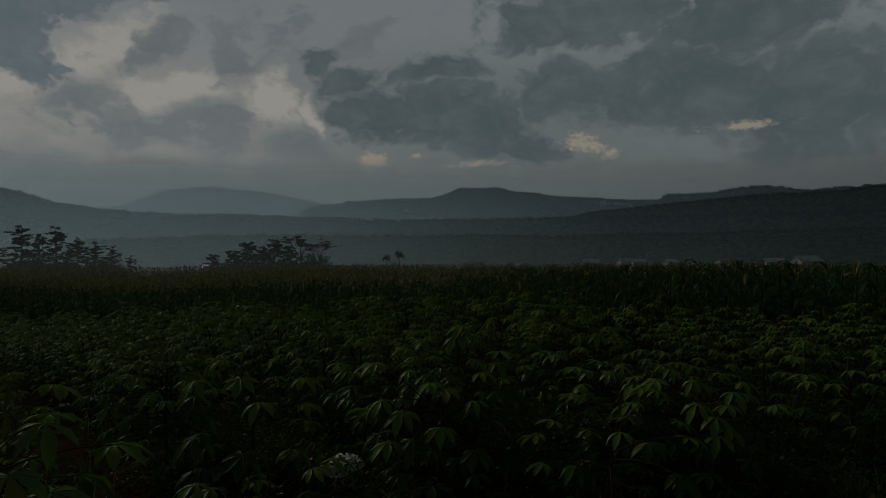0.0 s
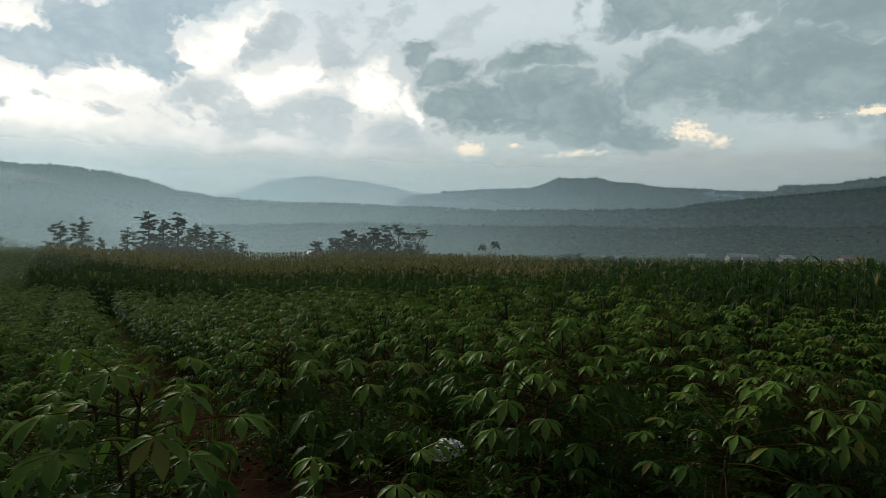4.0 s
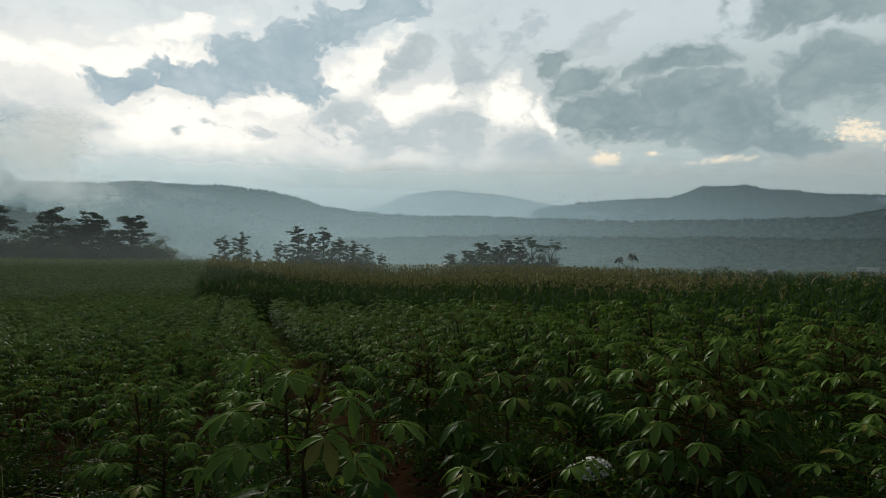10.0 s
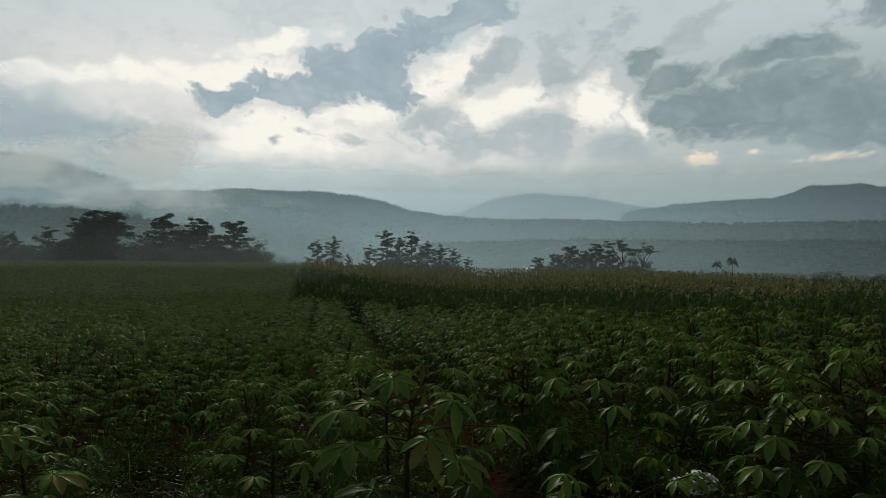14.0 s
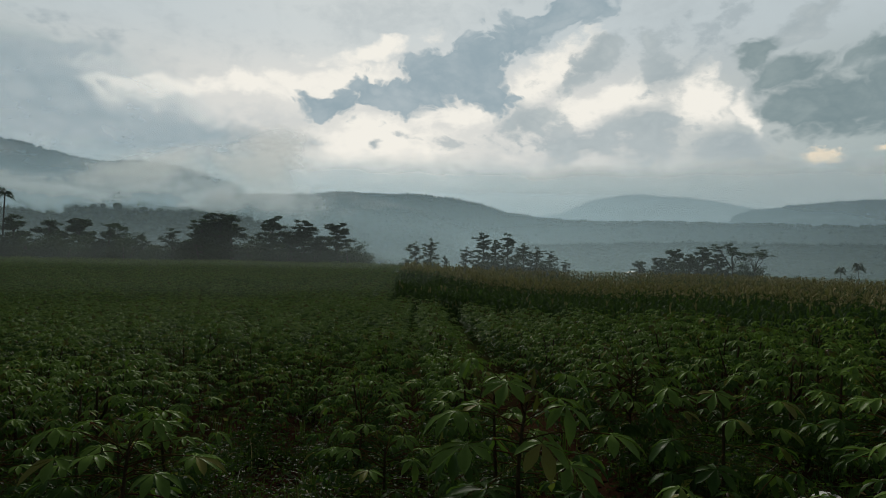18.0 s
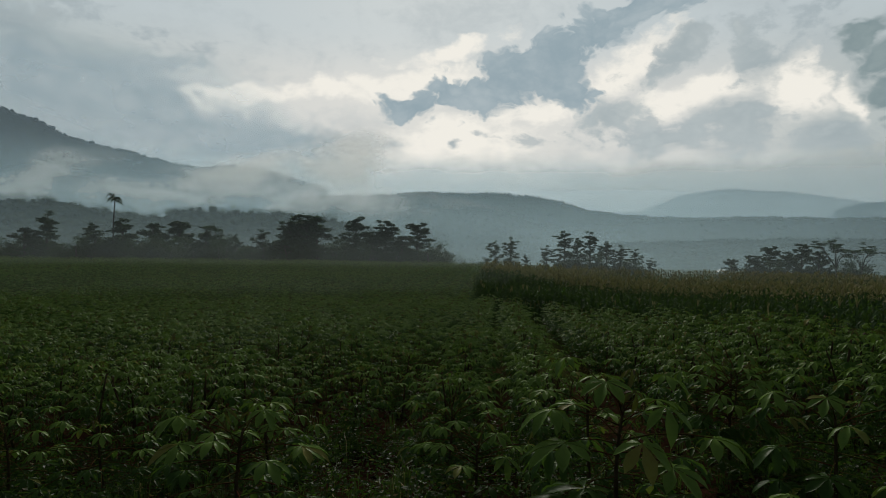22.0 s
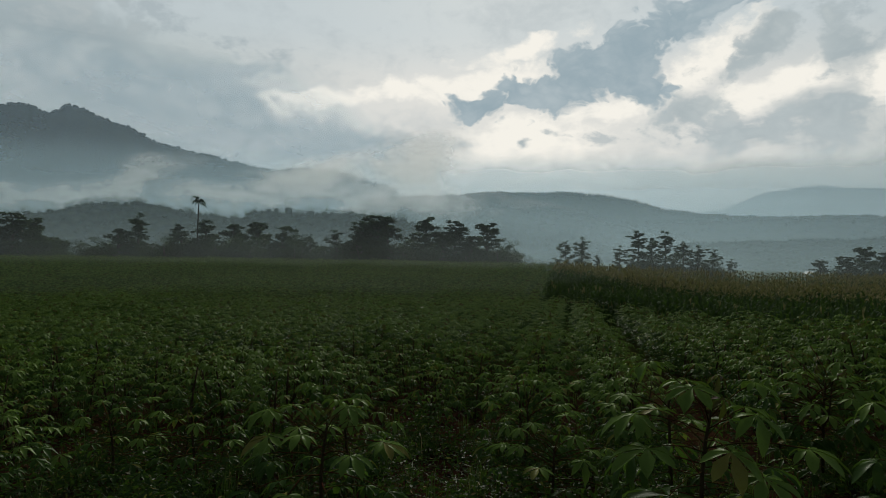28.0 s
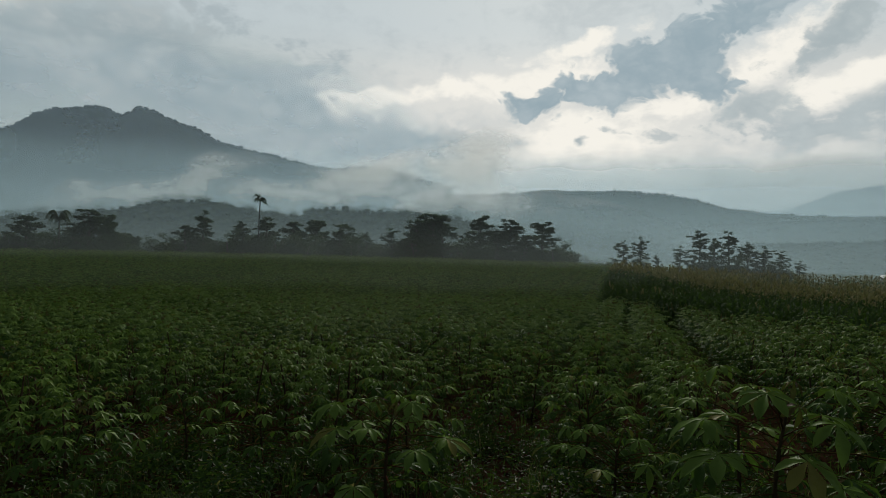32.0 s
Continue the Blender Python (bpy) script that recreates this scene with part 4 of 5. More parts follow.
# ---- corn ----
def strip(points, widths, side):
    """A flat, slightly folded blade along points."""
    verts, faces = [], []
    for p, w in zip(points, widths):
        verts += [p - side * w, p + Vector((0, 0, -0.35 * w)), p + side * w]
    for i in range(len(points) - 1):
        a = 3 * i
        faces += [(a, a + 1, a + 4, a + 3), (a + 1, a + 2, a + 5, a + 4)]
    return verts, faces


def corn_leaf(rng, length):
    """A maize blade that rises, arches over and hangs, from the origin towards +Y."""
    up, s = rng.uniform(0.35, 0.75), Shape()
    pts = [Vector((0, length * u * (0.75 - 0.1 * u), length * (up * u * 1.5 - 1.15 * up * u ** 2.2 - 0.35 * u ** 3))) for u in (0, 0.2, 0.42, 0.64, 0.84, 1.0)]
    s.add(*strip(pts, [w * rng.uniform(0.9, 1.1) for w in (0.020, 0.042, 0.050, 0.043, 0.028, 0.002)], Vector((1, 0, 0))))
    return s


CORN_LEAVES = [corn_leaf(random.Random(i), 0.62).mesh("corn_leaf", CORN) for i in range(5)]


def tassel_shape(rng):
    s = Shape()
    for i in range(8):
        a, spread = rng.uniform(0, TAU), rng.uniform(0.02, 0.11) * (i > 0)
        d = Vector((math.cos(a), math.sin(a), 0))
        top = rng.uniform(0.16, 0.27)
        s.add(*strip([Vector((0, 0, 0)), d * spread * 0.6 + Vector((0, 0, top * 0.6)), d * spread * 1.4 + Vector((0, 0, top))], (0.006, 0.011, 0.003), Vector((-d.y, d.x, 0)) if i else Vector((1, 0, 0))))
    return s


TASSELS = [tassel_shape(random.Random(20 + i)).mesh("tassel", TASSEL) for i in range(3)]
_e = Shape()
_e.tube([(0, 0, 0), (0.02, 0, 0.06), (0.035, 0, 0.14), (0.04, 0, 0.21)], [0.014, 0.028, 0.024, 0.006], 6)
EAR = _e.mesh("ear", CORN_HUSK)


def corn_frame(rng, h):
    seats = []
    plane = rng.uniform(0, math.pi)
    for i in range(9):
        k = 0.16 + 0.76 * i / 8
        seats.append((h * k, plane + math.pi * (i % 2) + rng.uniform(-0.4, 0.4), rng.uniform(0.75, 1.1) * (1 - 0.35 * max(0, k - 0.6) / 0.4)))
    return seats


def corn_variant(seed):
    rng = random.Random(seed)
    h = rng.uniform(1.28, 1.5)
    plant = thing("corn_plant", "maize plant with dark arching blades and a brown tassel", "plant", "maize along the field edge")
    s = Shape()
    s.tube([(0, 0, 0), (0.01, 0.01, h * 0.5), (0, 0.02, h)], [0.014, 0.011, 0.006], 5)
    part("stalk", s.mesh("stalk", CORN), plant)
    for z, a, k in corn_frame(rng, h):
        part("blade", CORN_LEAVES[rng.randrange(5)], plant, "", Matrix.Translation((0, 0, z)) @ Matrix.Rotation(a, 4, "Z") @ Matrix.Diagonal((k, k, k, 1)))
    part("ear", EAR, plant, "pale green husk", Matrix.Translation((0.01, 0, h * 0.52)) @ Matrix.Rotation(rng.uniform(0, TAU), 4, "Z"))
    if seed == 63:
        part("tassel", TASSELS[seed % 2], plant, "dry brown tassel", Matrix.Translation((0, 0.02, h)))
    return plant


def corn_arrays(seed, low, blades):
    """A maize plant as arrays; low: the share of the height from which blades are kept."""
    rng = random.Random(seed)
    h, s = rng.uniform(1.28, 1.5), Shape()
    s.tube([(0, 0, h * low), (0, 0.02, h)], [0.012, 0.006], 3, 0, False)
    seats = corn_frame(rng, h)[-blades:]
    for n, (z, a, k) in enumerate(seats):
        one, m = corn_leaf(rng, 0.62), Matrix.Translation((0, 0, z)) @ Matrix.Rotation(a, 4, "Z") @ Matrix.Diagonal((k, k, k, 1))
        s.add([m @ Vector(p) for p in one.v], one.f, 1 if low > 0.3 and n >= 2 else 0)
    one = tassel_shape(rng)
    if low < 0.3:
        return np.array(s.v), np.array(s.f), np.array(s.s)
    s.add([(p[0] * 1.5, p[1] * 1.5, p[2] * 0.8 + h) for p in one.v], one.f, 1)
    return np.array(s.v), np.array(s.f), np.array(s.s)


def corn_field():
    rng = random.Random(8)
    variants = [corn_variant(60 + i) for i in range(6)]
    used = set()
    kinds = [[corn_arrays(90 + i, 0.15, 8) for i in range(5)], [corn_arrays(90 + i, 0.35, 4) for i in range(5)]]
    heaps = [[[], [], [], 0], [[], [], [], 0]]
    made = 0
    for lane in range(140):
        out = lane * 0.62 if lane < 12 else 7.44 + (lane - 12) * (0.62 + 0.006 * (lane - 12))
        step = 0.19 if lane < 4 else 0.34 if lane < 12 else 0.5 + 0.004 * lane
        u = -26.0 if lane else -9.0
        while u < 75:
            u += step * rng.uniform(0.75, 1.25)
            o = out + rng.gauss(0, 0.07)
            x = EDGE_AT[0] + EDGE_DIR[0] * u + EDGE_OUT[0] * o
            y = EDGE_AT[1] + EDGE_DIR[1] * u + EDGE_OUT[1] * o
            a, r = math.degrees(math.atan2(x, y)), math.hypot(x, y)
            if in_corn(x, y) < -0.15 or a > 46 or r > 50 + 14 * smooth(-35, -10, a):
                continue
            z, grow, turn = ground(x, y) - 0.02, rng.uniform(0.92, 1.08), rng.uniform(0, TAU)
            grow *= 0.78 + 0.30 * smooth(-24, -42, a) + 0.08 * noise.noise((x * 0.2, y * 0.2, 5)) + 0.22 * smooth(0, 28, a)
            grow *= 0.97 if lane < 5 else 1.0 + 0.10 * smooth(13, 34, r) * smooth(12, -6, a)
            if lane == 0 and made < 170:
                m = Matrix.Translation((x, y, z)) @ Matrix.Rotation(turn, 4, "Z") @ Matrix.Rotation(rng.uniform(-0.09, 0.09), 4, "X") @ Matrix.Diagonal((grow, grow, grow, 1))
                made += 1
                v = rng.randrange(6)
                if v in used:
                    copy_thing(variants[v], m)
                else:
                    variants[v].matrix_basis = m
                    used.add(v)
                continue
            lod = 0 if lane < 7 or (a > -6 and rng.random() < 0.88 * smooth(-6, 8, a)) else 1
            v, f, s = kinds[lod][rng.randrange(5)]
            c, q = math.cos(turn) * grow, math.sin(turn) * grow
            heap = heaps[lod]
            heap[0].append(np.stack((v[:, 0] * c - v[:, 1] * q + x, v[:, 0] * q + v[:, 1] * c + y, v[:, 2] * grow + z), 1))
            heap[1].append(f + heap[3])
            heap[2].append(s)
            heap[3] += len(v)
    for heap, label in zip(heaps, ("dark green maize rows behind the field edge", "maize field with brown tassels running to the crest")):
        me = mesh_of("corn_rows", np.concatenate(heap[0]), np.concatenate(heap[1]), [CORN, TASSEL], True, np.concatenate(heap[2]))
        thing("corn_rows", label, "crop", kind="stuff", data=me)


corn_field()


# ---- trees ----
def crown_mesh(clumps, seed, leaf, mat=None, dense=1.0):
    rs = np.random.RandomState(seed)
    bits = []
    for c, s, n in clumps:
        # each clump breaks into a few uneven sprays
        for _ in range(3):
            off, k = rs.uniform(-0.75, 0.75, 3) * np.array(s), rs.uniform(0.4, 0.75)
            bits.append(clump(rs, np.array(c) + off, np.array(s) * k, max(6, int(n * dense / 3)), leaf))
    v = np.concatenate(bits)
    return mesh_of("crown", v, np.arange(len(v)).reshape(-1, 4), mat or TREE_LEAF, False)


def limb(s, a, b, r0, r1, sag, rng):
    a, b = Vector(a), Vector(b)
    mid = a.lerp(b, 0.5) + Vector((rng.uniform(-1, 1), rng.uniform(-1, 1), sag)) * (b - a).length * 0.12
    s.tube([a, mid, b], [r0, (r0 + r1) / 2, r1], 5)


def tree(kind, seed, label):
    """A tree 10 m high at its own scale: trunk, limbs, and a crown of leaf clumps."""
    rng = random.Random(seed)
    top = thing("tree", label, "tree", "trees round the fields")
    t, clumps = Shape(), []
    lean = Vector((rng.uniform(-0.5, 0.5), rng.uniform(-0.5, 0.5), 0))
    if kind == "tiered":
        h = 9.6
        axis = [lean * u * u + Vector((0.15 * math.sin(5 * u + seed), 0, h * u)) for u in (0, 0.25, 0.5, 0.75, 1)]
        t.tube(axis, [0.20, 0.16, 0.12, 0.08, 0.03], 7)
        for j in range(17):
            u = 0.16 + 0.79 * (j + rng.uniform(-0.4, 0.4)) / 16
            base, a = axis[0].lerp(axis[4], max(0.2, u - 0.08)), j * 2.4 + rng.uniform(-0.6, 0.6)
            k = (2.9 - 2.1 * u) * rng.uniform(0.55, 1.25)
            end = base + Vector((math.cos(a) * k, math.sin(a) * k, k * rng.uniform(0.25, 0.8)))
            limb(t, base, end, 0.06, 0.015, -0.3, rng)
            for q in range(4):
                g = rng.uniform(0.40, 0.80) * (1.15 - 0.35 * u)
                c = base.lerp(end, 1 - 0.21 * q) + Vector((rng.uniform(-0.5, 0.5), rng.uniform(-0.5, 0.5), rng.uniform(-0.15, 0.45)))
                clumps.append((c, (g, g, g * rng.uniform(0.28, 0.5)), 84))
        clumps.append((axis[4] + Vector((0, 0, 0.05)), (0.55, 0.55, 0.4), 60))
    elif kind == "umbrella":
        fork = Vector((lean.x, lean.y, 4.6))
        t.tube([(0, 0, 0), fork * 0.5 + Vector((0.15, 0, 0)), fork], [0.22, 0.17, 0.13], 7)
        for j in range(7):
            a = TAU * j / 7 + rng.uniform(-0.4, 0.4)
            k = rng.uniform(1.6, 3.6)
            end = fork + Vector((math.cos(a) * k, math.sin(a) * k, rng.uniform(2.6, 5.0)))
            limb(t, fork, end, 0.10, 0.03, 0.6, rng)
            for q in range(4):
                c = end + Vector((rng.uniform(-1.3, 1.3), rng.uniform(-1.3, 1.3), rng.uniform(-0.5, 0.35)))
                limb(t, fork.lerp(end, 0.7), c, 0.03, 0.01, 0.2, rng)
                clumps.append((c, (1.15, 1.15, 0.20), 64))
    elif kind == "round":
        t.tube([(0, 0, 0), (lean.x * 0.4, lean.y * 0.4, 3.2), (lean.x * 0.8, lean.y * 0.8, 6.0), (lean.x, lean.y, 8.8)], [0.24, 0.18, 0.11, 0.04], 7)
        for j in range(48):
            a, u = rng.uniform(0, TAU), (j + rng.uniform(0, 1)) / 48
            k = (0.55 + 2.1 * min(1.0, (1 - u) * 1.45) ** 0.8) * rng.uniform(0.45, 1.1)
            end = Vector((math.cos(a) * k + lean.x * u, math.sin(a) * k + lean.y * u, 0.9 + 8.6 * u + rng.uniform(-0.3, 0.3)))
            limb(t, (lean.x * u, lean.y * u, 0.7 + 7.4 * u), end, 0.05, 0.02, 0.2, rng)
            g = rng.uniform(0.55, 0.95)
            clumps.append((end, (g, g, g * rng.uniform(0.35, 0.62)), 100))
    else:
        for j in range(3):
            a = rng.uniform(0, TAU)
            t.tube([(0, 0, 0), (math.cos(a) * 0.7, math.sin(a) * 0.7, 2.4), (math.cos(a) * 1.6, math.sin(a) * 1.6, 6.5)], [0.14, 0.10, 0.04], 5)
        for j in range(17):
            a, k = rng.uniform(0, TAU), rng.uniform(0, 3.6)
            g = rng.uniform(1.0, 2.0)
            clumps.append((Vector((math.cos(a) * k, math.sin(a) * k, rng.uniform(1.0, 8.6 - 1.1 * k))), (g, g, g * 0.75), 110))
    part("trunk", t.mesh("trunk", BARK), top)
    part("crown", crown_mesh(clumps, seed, 0.17 if kind in ("tiered", "umbrella") else 0.24, dense=2.0), top)
    return top


def palm(kind, seed, label):
    """A slim palm 10 m high: ringed trunk and arching feathered fronds."""
    rng = random.Random(seed)
    top = thing("palm_tree", label, "palm", "palms round the fields")
    t = Shape()
    high = 9.2
    t.tube([(0, 0, 0), (0.1, 0.05, 3), (0.05, 0.12, 6), (0, 0, high)], [0.17, 0.12, 0.10, 0.10] if kind == "areca" else [0.26, 0.2, 0.17, 0.16], 7)
    part("trunk", t.mesh("trunk", BARK), top)
    count, reach = (11, 1.35) if kind == "areca" else (17, 3.2)
    for j in range(count):
        f, a = Shape(), TAU * j / count + rng.uniform(-0.2, 0.2)
        rise = rng.uniform(0.3, 2.2)
        d = Vector((math.cos(a), math.sin(a), 0))
        side = Vector((-d.y, d.x, 0))
        line = [d * reach * u + Vector((0, 0, reach * (rise * u * 1.3 - (rise + 0.55) * u * u))) for u in (0, 0.2, 0.4, 0.6, 0.8, 1.0)]
        f.tube(line, [0.05, 0.04, 0.03, 0.025, 0.015, 0.008], 4)
        for i in range(26):
            u = 0.12 + 0.86 * i / 25
            q = u * 5
            k = min(int(q), 4)
            p = line[k].lerp(line[k + 1], q - k)
            w = reach * 0.34 * math.sin(math.pi * (0.14 + 0.8 * u))
            for sgn in (-1, 1):
                tip = p + side * sgn * w + d * 0.16 * reach + Vector((0, 0, -w * rng.uniform(0.35, 0.9)))
                o = d * 0.035 * reach
                f.add([p - o, p + o, tip], [(0, 1, 2)])
        part("frond", f.mesh("frond", PALM_LEAF, False), top, "", Matrix.Translation((0, 0, high)))
    return top


LABELS = {"tiered": "dark tree with tiers of branches and open gaps", "umbrella": "tall tree with flat spreading crown on a bare trunk",
          "round": "full dark leafy tree at the field edge", "bush": "dense dark thicket at the field edge"}
STOCK = {}


def plant_tree(kind, az, top_el, dist, wide=1.0, turn=None):
    """Stands a tree so that its top reaches that height above the horizon."""
    x, y = polar(az, dist)
    z = ground(x, y) - 0.15
    h = (EYE + dist * math.tan(radians(top_el)) - z) / 10.0
    stock = STOCK.setdefault(kind, [])
    number = PLANTED[kind] = PLANTED.get(kind, 0) + 1
    turn = TURN_RNG.uniform(0, 360) if turn is None else turn
    wide *= {"tiered": 1.65, "round": 1.60}.get(kind, 1.0)
    m = pose(x, y, z, 0, 0, turn) @ Matrix.Diagonal((h * wide, h * wide, h, 1))
    if len(stock) < 5:
        if kind in LABELS:
            ob = tree(kind, 500 + 17 * number + len(kind), LABELS[kind])
        else:
            ob = palm(kind, 800 + number, "slim areca palm above the trees" if kind == "areca" else "coconut palm with long drooping fronds")
        ob.matrix_basis = m
        stock.append(ob)
        return ob
    pick = stock[number % 5]
    keep = pick.matrix_basis.copy()
    pick.matrix_basis = Matrix()
    ob = copy_thing(pick, m)
    pick.matrix_basis = keep
    return ob


PLANTED, TURN_RNG = {}, random.Random(77)
# trees that stand out: bearing, height of the top above the horizon, distance, spread
TIERED = [(-34.1, 2.35, 118, 0.75), (-31.8, 2.2, 118, 0.8), (-33.0, 1.5, 112, 0.8), (-30.4, 1.3, 116, 0.9), (-29.2, 1.0, 114, 0.9), (-35.6, 0.9, 112, 0.8), (-28.1, 0.7, 116, 0.8),
          (-40.4, 1.25, 124, 0.8), (-38.9, 1.6, 124, 0.7), (-37.4, 0.1, 118, 0.7), (-47.5, 2.9, 104, 0.85), (-50.4, 2.95, 104, 0.85), (-53.0, 3.2, 104, 0.8), (-26.6, -0.1, 120, 0.8)]
TIERED2 = [(-61.2, 1.9, 100, 0.9), (-63.6, 1.4, 102, 0.8), (-77.6, 2.75, 98, 0.85), (-74.3, 2.1, 96, 0.9), (-90.4, 1.9, 100, 0.9), (-57.6, 3.3, 100, 0.9), (-59.0, 2.6, 98, 0.95),
           (-72.2, 2.4, 100, 0.85), (-79.0, 1.6, 96, 0.9), (-84.6, 1.3, 98, 0.8), (-20.2, 0.0, 112, 0.8)]
ROUND = [(-86.2, 2.45, 100, 1.0), (-84.9, 2.1, 104, 0.9), (-70.0, 2.3, 112, 0.8), (-68.3, 2.4, 116, 0.8), (-66.2, 1.6, 100, 0.9), (-58.2, 2.7, 100, 1.0), (-56.4, 2.9, 100, 0.9), (-49.0, 1.7, 102, 1.1),
         (-51.6, 2.0, 102, 1.0), (-17.4, 1.1, 116, 0.75), (-15.2, 1.25, 116, 0.75), (-16.3, 0.6, 112, 0.9), (-13.9, 0.8, 112, 0.8), (-18.4, 0.3, 112, 0.9), (-64.9, 1.0, 104, 0.9)]
UMBRELLA = [(-12.7, 1.75, 112, 0.85), (-11.2, 1.45, 114, 0.75), (-86.9, 1.6, 104, 0.8), (-65.4, 2.2, 104, 0.6)]
for group, kind in ((TIERED[:10] + TIERED[13:], "tiered"), (TIERED[10:13], "round"), (TIERED2[:4], "tiered"), (TIERED2[4:], "round"), (ROUND, "round"), (UMBRELLA, "umbrella")):
    for row in group:
        plant_tree(kind, *row)
plant_tree("areca", -73.0, 4.35, 100, 0.75)
plant_tree("coconut", -88.2, 1.75, 104, 0.7)
plant_tree("coconut", -5.2, -0.35, 116, 0.55)
plant_tree("coconut", -4.0, -0.15, 118, 0.6)
# thickets that fill the treeline
for i in range(240):
    plant_tree("bush", TURN_RNG.uniform(-101, -45.0), TURN_RNG.uniform(-0.1, 1.9), TURN_RNG.uniform(94, 116), TURN_RNG.uniform(1.0, 1.7))
for i in range(24):
    plant_tree("bush", TURN_RNG.uniform(-19.5, -9.0), TURN_RNG.uniform(-0.5, 0.45), TURN_RNG.uniform(106, 118), TURN_RNG.uniform(1.0, 1.5))
for i in range(20):
    plant_tree("bush", TURN_RNG.uniform(-35.5, -27.0), TURN_RNG.uniform(-0.5, 0.4), TURN_RNG.uniform(106, 118), TURN_RNG.uniform(0.9, 1.4))
for i in range(16):
    plant_tree("bush", TURN_RNG.uniform(-9, 30), TURN_RNG.uniform(-0.9, -0.45), TURN_RNG.uniform(112, 160), TURN_RNG.uniform(0.9, 1.5))


# ---- weeds, grass and litter under the crop ----
def scatter(count, r0, r1, seed, keep):
    rng = random.Random(seed)
    made = 0
    for _ in range(count * 12):
        if made >= count:
            return
        r = math.sqrt(rng.uniform(r0 * r0, r1 * r1))
        x, y = polar(rng.uniform(-101, 44), r)
        if in_corn(x, y) < -0.2 and rng.random() > keep * bare_soil(x, y):
            made += 1
            yield rng, x, y, ground(x, y)


def weed_bed(count, r0, r1, seed, leaf, high, leaves, label):
    rs, v = np.random.RandomState(seed), []
    for rng, x, y, z in scatter(count, r0, r1, seed, 1.0):
        h, w = high * rng.uniform(0.4, 1.15), rng.uniform(0.12, 0.26)
        n = int(leaves * rng.uniform(0.6, 1.3))
        p = np.stack((rs.normal(x, w * 0.5, n), rs.normal(y, w * 0.5, n), z + h * rs.uniform(0.05, 1, n) ** 1.2), 1)
        a, b = rs.normal(size=(n, 3)), rs.normal(size=(n, 3))
        a[:, 2] *= 0.45
        b[:, 2] *= 0.45
        a *= leaf * rs.uniform(0.5, 1.2, (n, 1)) / np.linalg.norm(a, axis=1)[:, None]
        b *= leaf * 0.48 * rs.uniform(0.6, 1.2, (n, 1)) / np.linalg.norm(b, axis=1)[:, None]
        v.append(np.stack((p - a, p - b - a * 0.2, p + a, p + b - a * 0.2), 1).reshape(-1, 3))
    v = np.concatenate(v)
    thing("low_weeds", label, "weeds", kind="stuff", data=mesh_of("low_weeds", v, np.arange(len(v)).reshape(-1, 4), WEED, False))


weed_bed(2400, 2.4, 6.5, 21, 0.022, 0.32, 46, "low leafy weeds between the cassava rows")
weed_bed(1800, 6.5, 15, 22, 0.035, 0.28, 26, "low weeds under the farther cassava rows")
weed_bed(2200, 15, 48, 23, 0.08, 0.30, 14, "green undergrowth across the far rows")


def grass_tufts(count, r0, r1, seed, high):
    s = Shape()
    for rng, x, y, z in scatter(count, r0, r1, seed, 0.7):
        for _ in range(rng.randrange(9, 17)):
            a, h = rng.uniform(0, TAU), high * rng.uniform(0.45, 1.15)
            d, q = Vector((math.cos(a), math.sin(a), 0)), Vector((x + rng.gauss(0, 0.035), y + rng.gauss(0, 0.035), z - 0.01))
            side, bend = Vector((-d.y, d.x, 0)) * rng.uniform(0.0025, 0.005), rng.uniform(0.15, 0.8)
            m, t = q + d * h * 0.22 * bend + Vector((0, 0, h * 0.6)), q + d * h * bend + Vector((0, 0, h * (1.0 - 0.45 * bend)))
            s.add([q - side, q + side, m + side * 0.8, m - side * 0.8, t], [(0, 1, 2, 3), (3, 2, 4)])
    thing("grass", "thin wild grass growing among the weeds", "grass", kind="stuff", data=s.mesh("grass", GRASS, False))


grass_tufts(380, 2.3, 6.0, 31, 0.30)
grass_tufts(300, 6.0, 11.0, 32, 0.36)


def soil_clods():
    vs, fs, n = [], [], 0
    for rng, x, y, z in scatter(1500, 1.4, 6.5, 41, 0.0):
        v, f = LUMPS[rng.randrange(8)]
        g = rng.uniform(0.007, 0.026)
        vs.append(v * np.array((g * rng.uniform(0.8, 1.6), g, g * rng.uniform(0.5, 0.9))) + np.array((x, y, z + g * 0.2)))
        fs.append(f + n)
        n += len(v)
    thing("soil_clods", "crumbly red-brown clods on the hoed soil", "soil", kind="stuff", data=mesh_of("soil_clods", np.concatenate(vs), np.concatenate(fs), SOIL))


soil_clods()


def litter():
    """Dry fallen leaves and straw, curled on the ground."""
    s = Shape()
    for rng, x, y, z in scatter(450, 1.4, 7.0, 51, 0.0):
        a, l = rng.uniform(0, TAU), rng.uniform(0.02, 0.07)
        d, up = Vector((math.cos(a), math.sin(a), 0)), Vector((0, 0, rng.uniform(0.006, 0.03)))
        w = Vector((-d.y, d.x, 0)) * l * rng.uniform(0.06, 0.28)
        q = Vector((x, y, z + 0.008))
        s.add([q - d * l, q - w + up, q + d * l + up * 0.4, q + w + up * 0.7], [(0, 1, 2), (0, 2, 3)])
    thing("leaf_litter", "dry curled leaves and straw on the soil", "litter", kind="stuff", data=s.mesh("leaf_litter", LITTER, False))


litter()


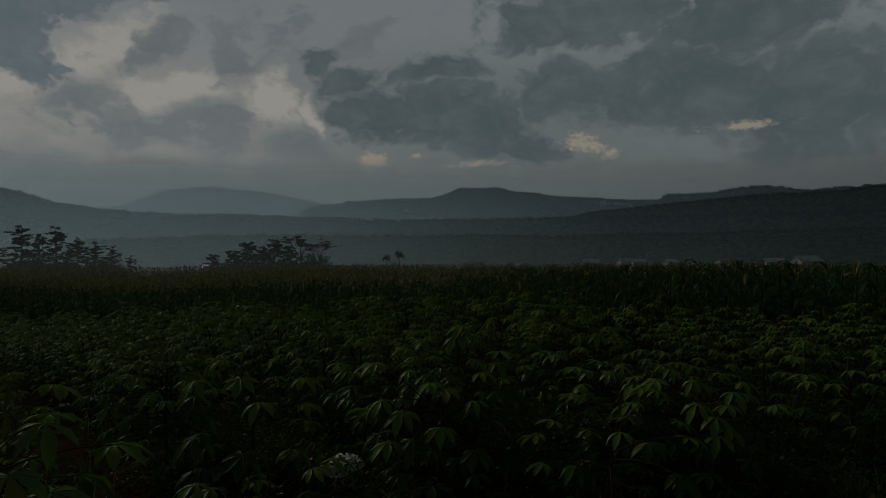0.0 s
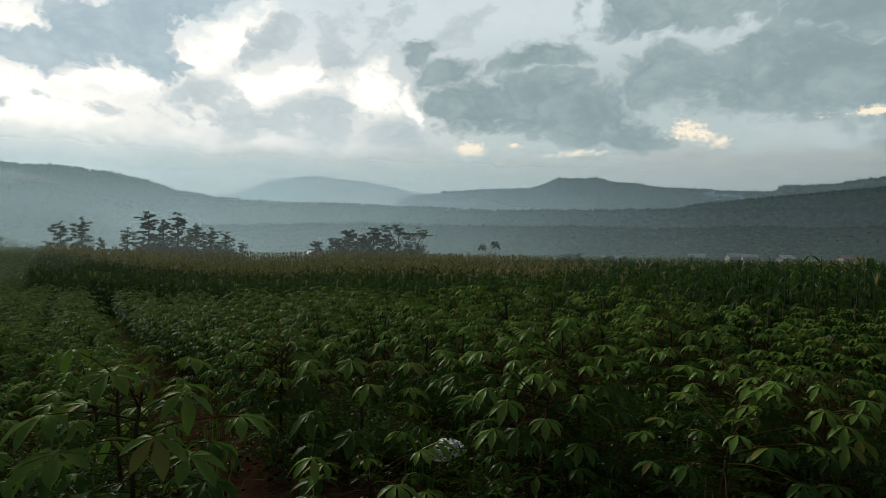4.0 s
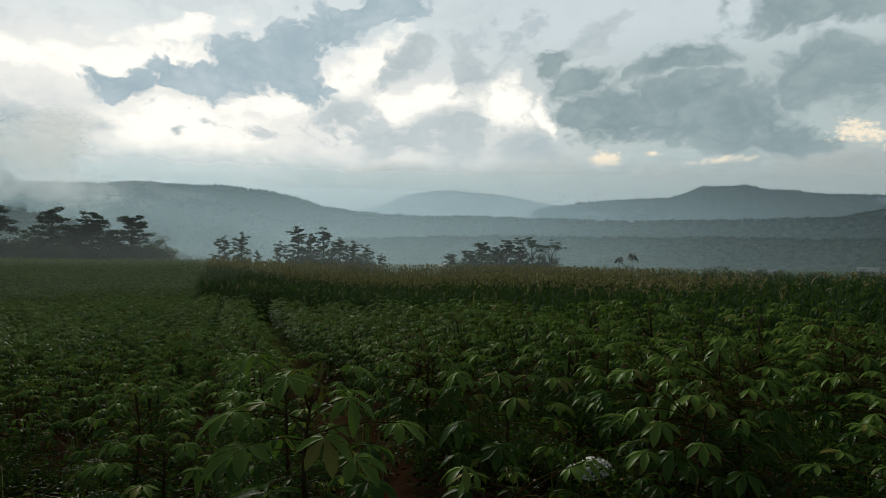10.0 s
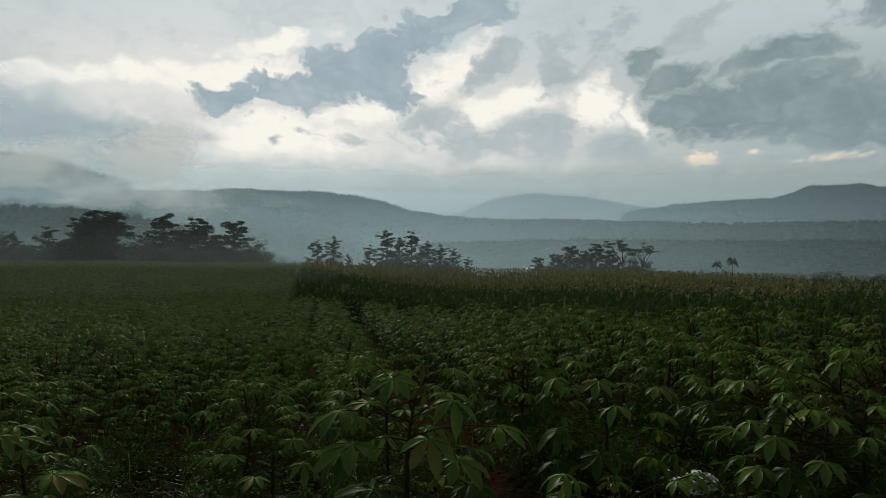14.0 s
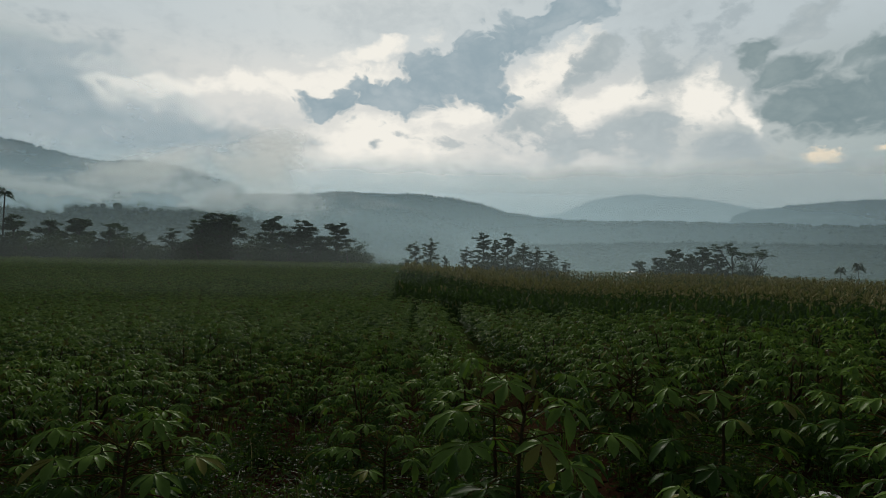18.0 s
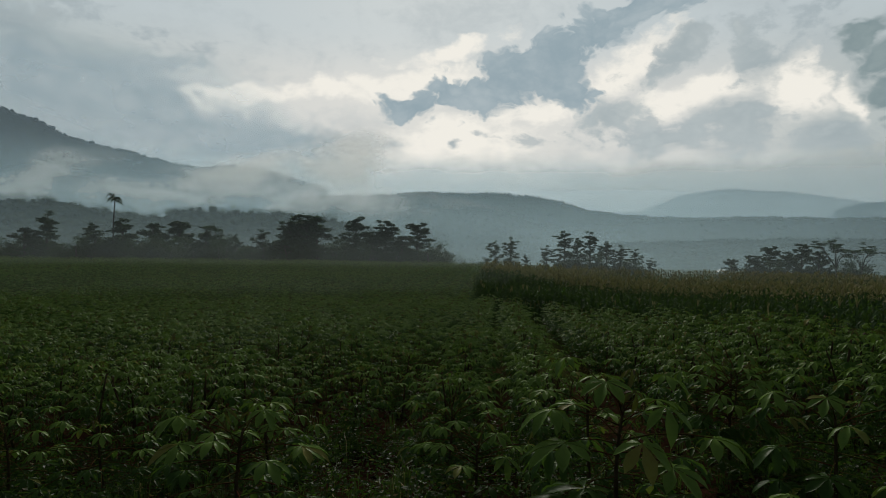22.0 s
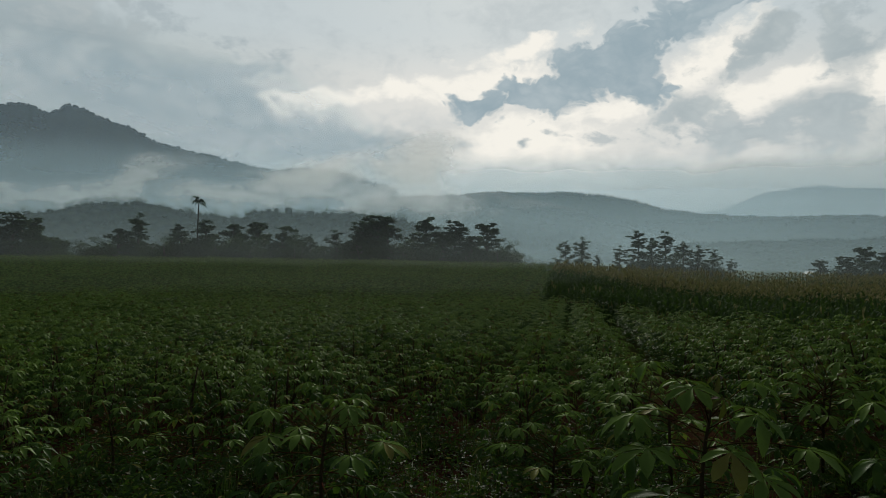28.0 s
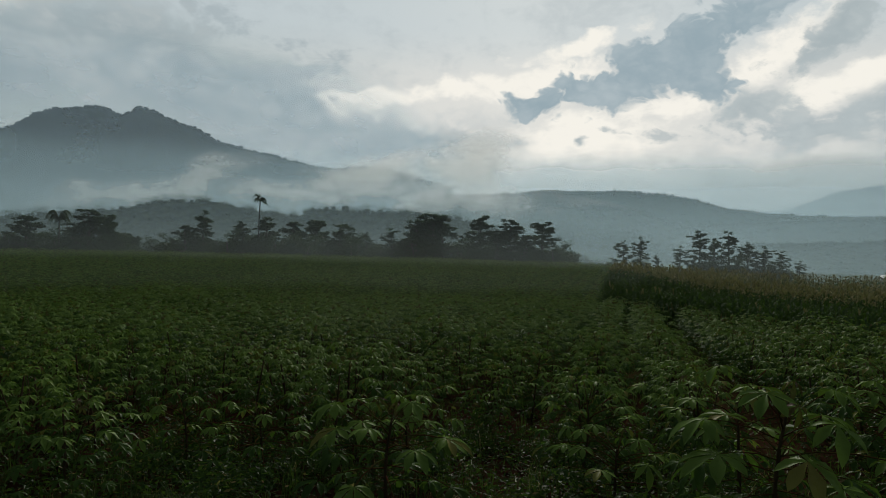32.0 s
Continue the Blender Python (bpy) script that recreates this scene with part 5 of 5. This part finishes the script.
def white_flowers():
    """Small pale weed flowers on thin stalks."""
    s, rng = Shape(), random.Random(61)
    for az, r, spread, count in ((-62, 2.5, 0.35, 34), (-40, 2.6, 0.25, 24), (-48, 3.4, 0.5, 24), (-76, 3.0, 0.4, 14), (6, 3.1, 0.4, 12), (-14, 3.2, 0.4, 12), (-56, 5.2, 0.9, 30)):
        cx, cy = polar(az, r)
        for _ in range(count):
            x, y = cx + rng.gauss(0, spread * 0.5), cy + rng.gauss(0, spread * 0.5)
            z, g = ground(x, y) + rng.uniform(0.05, 0.30), rng.uniform(0.004, 0.009)
            for k in range(4):
                a = TAU * k / 4 + rng.uniform(-0.3, 0.3)
                d = Vector((math.cos(a), math.sin(a), rng.uniform(0.1, 0.6))) * g
                w = Vector((-math.sin(a), math.cos(a), 0)) * g * 0.5
                c = Vector((x, y, z))
                s.add([c, c + d - w, c + d * 1.7, c + d + w], [(0, 1, 2, 3)])
            s.tube([(x, y, z - 0.2), (x, y, z)], [0.0012, 0.0010], 3, 1, False)
    thing("wild_flowers", "tiny white weed flowers scattered low among leaves", "flowers", kind="stuff", data=s.mesh("wild_flowers", [PETAL, WEED], False))


white_flowers()


def crumpled(name, label, category, x, y, size, mat, seed, lift=0.02, folds=7.0):
    """A crumpled, creased sheet or lump lying on the ground."""
    bm = bmesh.new()
    bmesh.ops.create_icosphere(bm, subdivisions=4, radius=1.0)
    for v in bm.verts:
        p = v.co.copy()
        k = 1 + 0.35 * noise.noise(p * 1.4 + Vector((seed, 0, 0))) - 0.16 * abs(noise.noise(p * folds + Vector((0, seed, 0)))) * 2 + 0.05 * noise.noise(p * 19)
        v.co = Vector((p.x * size[0] * k, p.y * size[1] * k, max(-0.3, p.z) * size[2] * k))
    me = bpy.data.meshes.new(name)
    bm.to_mesh(me)
    bm.free()
    me.materials.append(mat)
    return thing(name, label, category, at=pose(x, y, ground(x, y) + lift, 0, 0, 20 * seed), data=me)


crumpled("plastic_sack", "crumpled white woven plastic sack lying among weeds", "sack", -0.62, 3.78, (0.17, 0.10, 0.06), SACK, 3, 0.17, 9.0)
SCRAPS = [(-88.6, 2.62, 0.07, 0.05, 0.03), (-91.5, 2.75, 0.05, 0.04, 0.025), (-90.5, 2.35, 0.04, 0.03, 0.02), (-89.5, 4.2, 0.16, 0.06, 0.02)]
for n, (az0, r0, a0, b0, c0) in enumerate(SCRAPS):
    sx0, sy0 = polar(az0, r0)
    crumpled("stone" if n < 3 else "plastic_sheet", "pale flat stone lying on dark wet soil" if n < 3 else "scrap of pale plastic sheet on the soil", "stone" if n < 3 else "litter",
             sx0, sy0, (a0, b0, c0), STONE if n < 3 else SACK, 5 + n, 0.005, 3.0)


# ---- houses in the valley ----
def house(az, roof_el, dist, width, turn, roof_mat, label):
    """A small gabled house whose ridge reaches that height above the horizon."""
    x, y = polar(az, dist)
    z = ground(x, y) - 0.1
    ridge = EYE + dist * math.tan(radians(roof_el)) - z
    deep, eave = width * 0.7, ridge - width * 0.22
    top = thing("house", label, "house", "houses in the valley", at=pose(x, y, z, 0, 0, turn))
    w = Shape()
    w.box(-width / 2, -deep / 2, 0, width / 2, deep / 2, eave)
    part("wall", w.mesh("wall", PLASTER, False), top)
    r = Shape()
    o, t = 0.6, 0.12
    for sgn in (-1, 1):
        lo, hi = Vector((0, sgn * (deep / 2 + o), eave - 0.22)), Vector((0, 0, ridge))
        v = [(sx * (width / 2 + o), p.y, p.z + dz) for dz in (0, t) for p in (lo, hi) for sx in (-1, 1)]
        r.add(v, [(0, 1, 3, 2), (4, 6, 7, 5), (0, 4, 5, 1), (2, 3, 7, 6), (0, 2, 6, 4), (1, 5, 7, 3)])
    for sgn in (-1, 1):
        g = [(sgn * width / 2, -deep / 2, eave), (sgn * width / 2, deep / 2, eave), (sgn * width / 2, 0, ridge - 0.02)]
        r.add(g, [(0, 1, 2)])
    part("roof", r.mesh("roof", roof_mat, False), top)
    for k in (-0.3, 0.3):
        q = Shape()
        q.box(k * width - 0.5, -deep / 2 - 0.06, 1.0, k * width + 0.5, -deep / 2 + 0.02, 2.1)
        part("window", q.mesh("window", DARK_GLASS, False), top)
    q = Shape()
    q.box(-0.45, -deep / 2 - 0.05, 0, 0.45, -deep / 2 + 0.02, 2.05)
    part("door", q.mesh("door", WOOD, False), top, "weathered wooden door")


HOUSES = [(30.2, -0.42, 310, 10, 12), (28.0, -0.62, 320, 7, -20), (20.0, -0.68, 320, 7, 30), (13.4, -0.72, 330, 7, -15), (16.3, -0.62, 340, 7, 10), (17.4, -0.66, 335, 6, -8),
          (6.4, -1.02, 300, 10, 5), (-20.8, -1.02, 310, 3.6, -25), (-15.4, -1.0, 320, 5, 18), (24.1, -0.62, 345, 6, 22)]
for n, row in enumerate(HOUSES):
    house(*row, ROOF_TILE if n in (9,) else ROOF, "small village house with weathered clay tile roof" if n in (9,) else "small pale village house with grey metal roof")
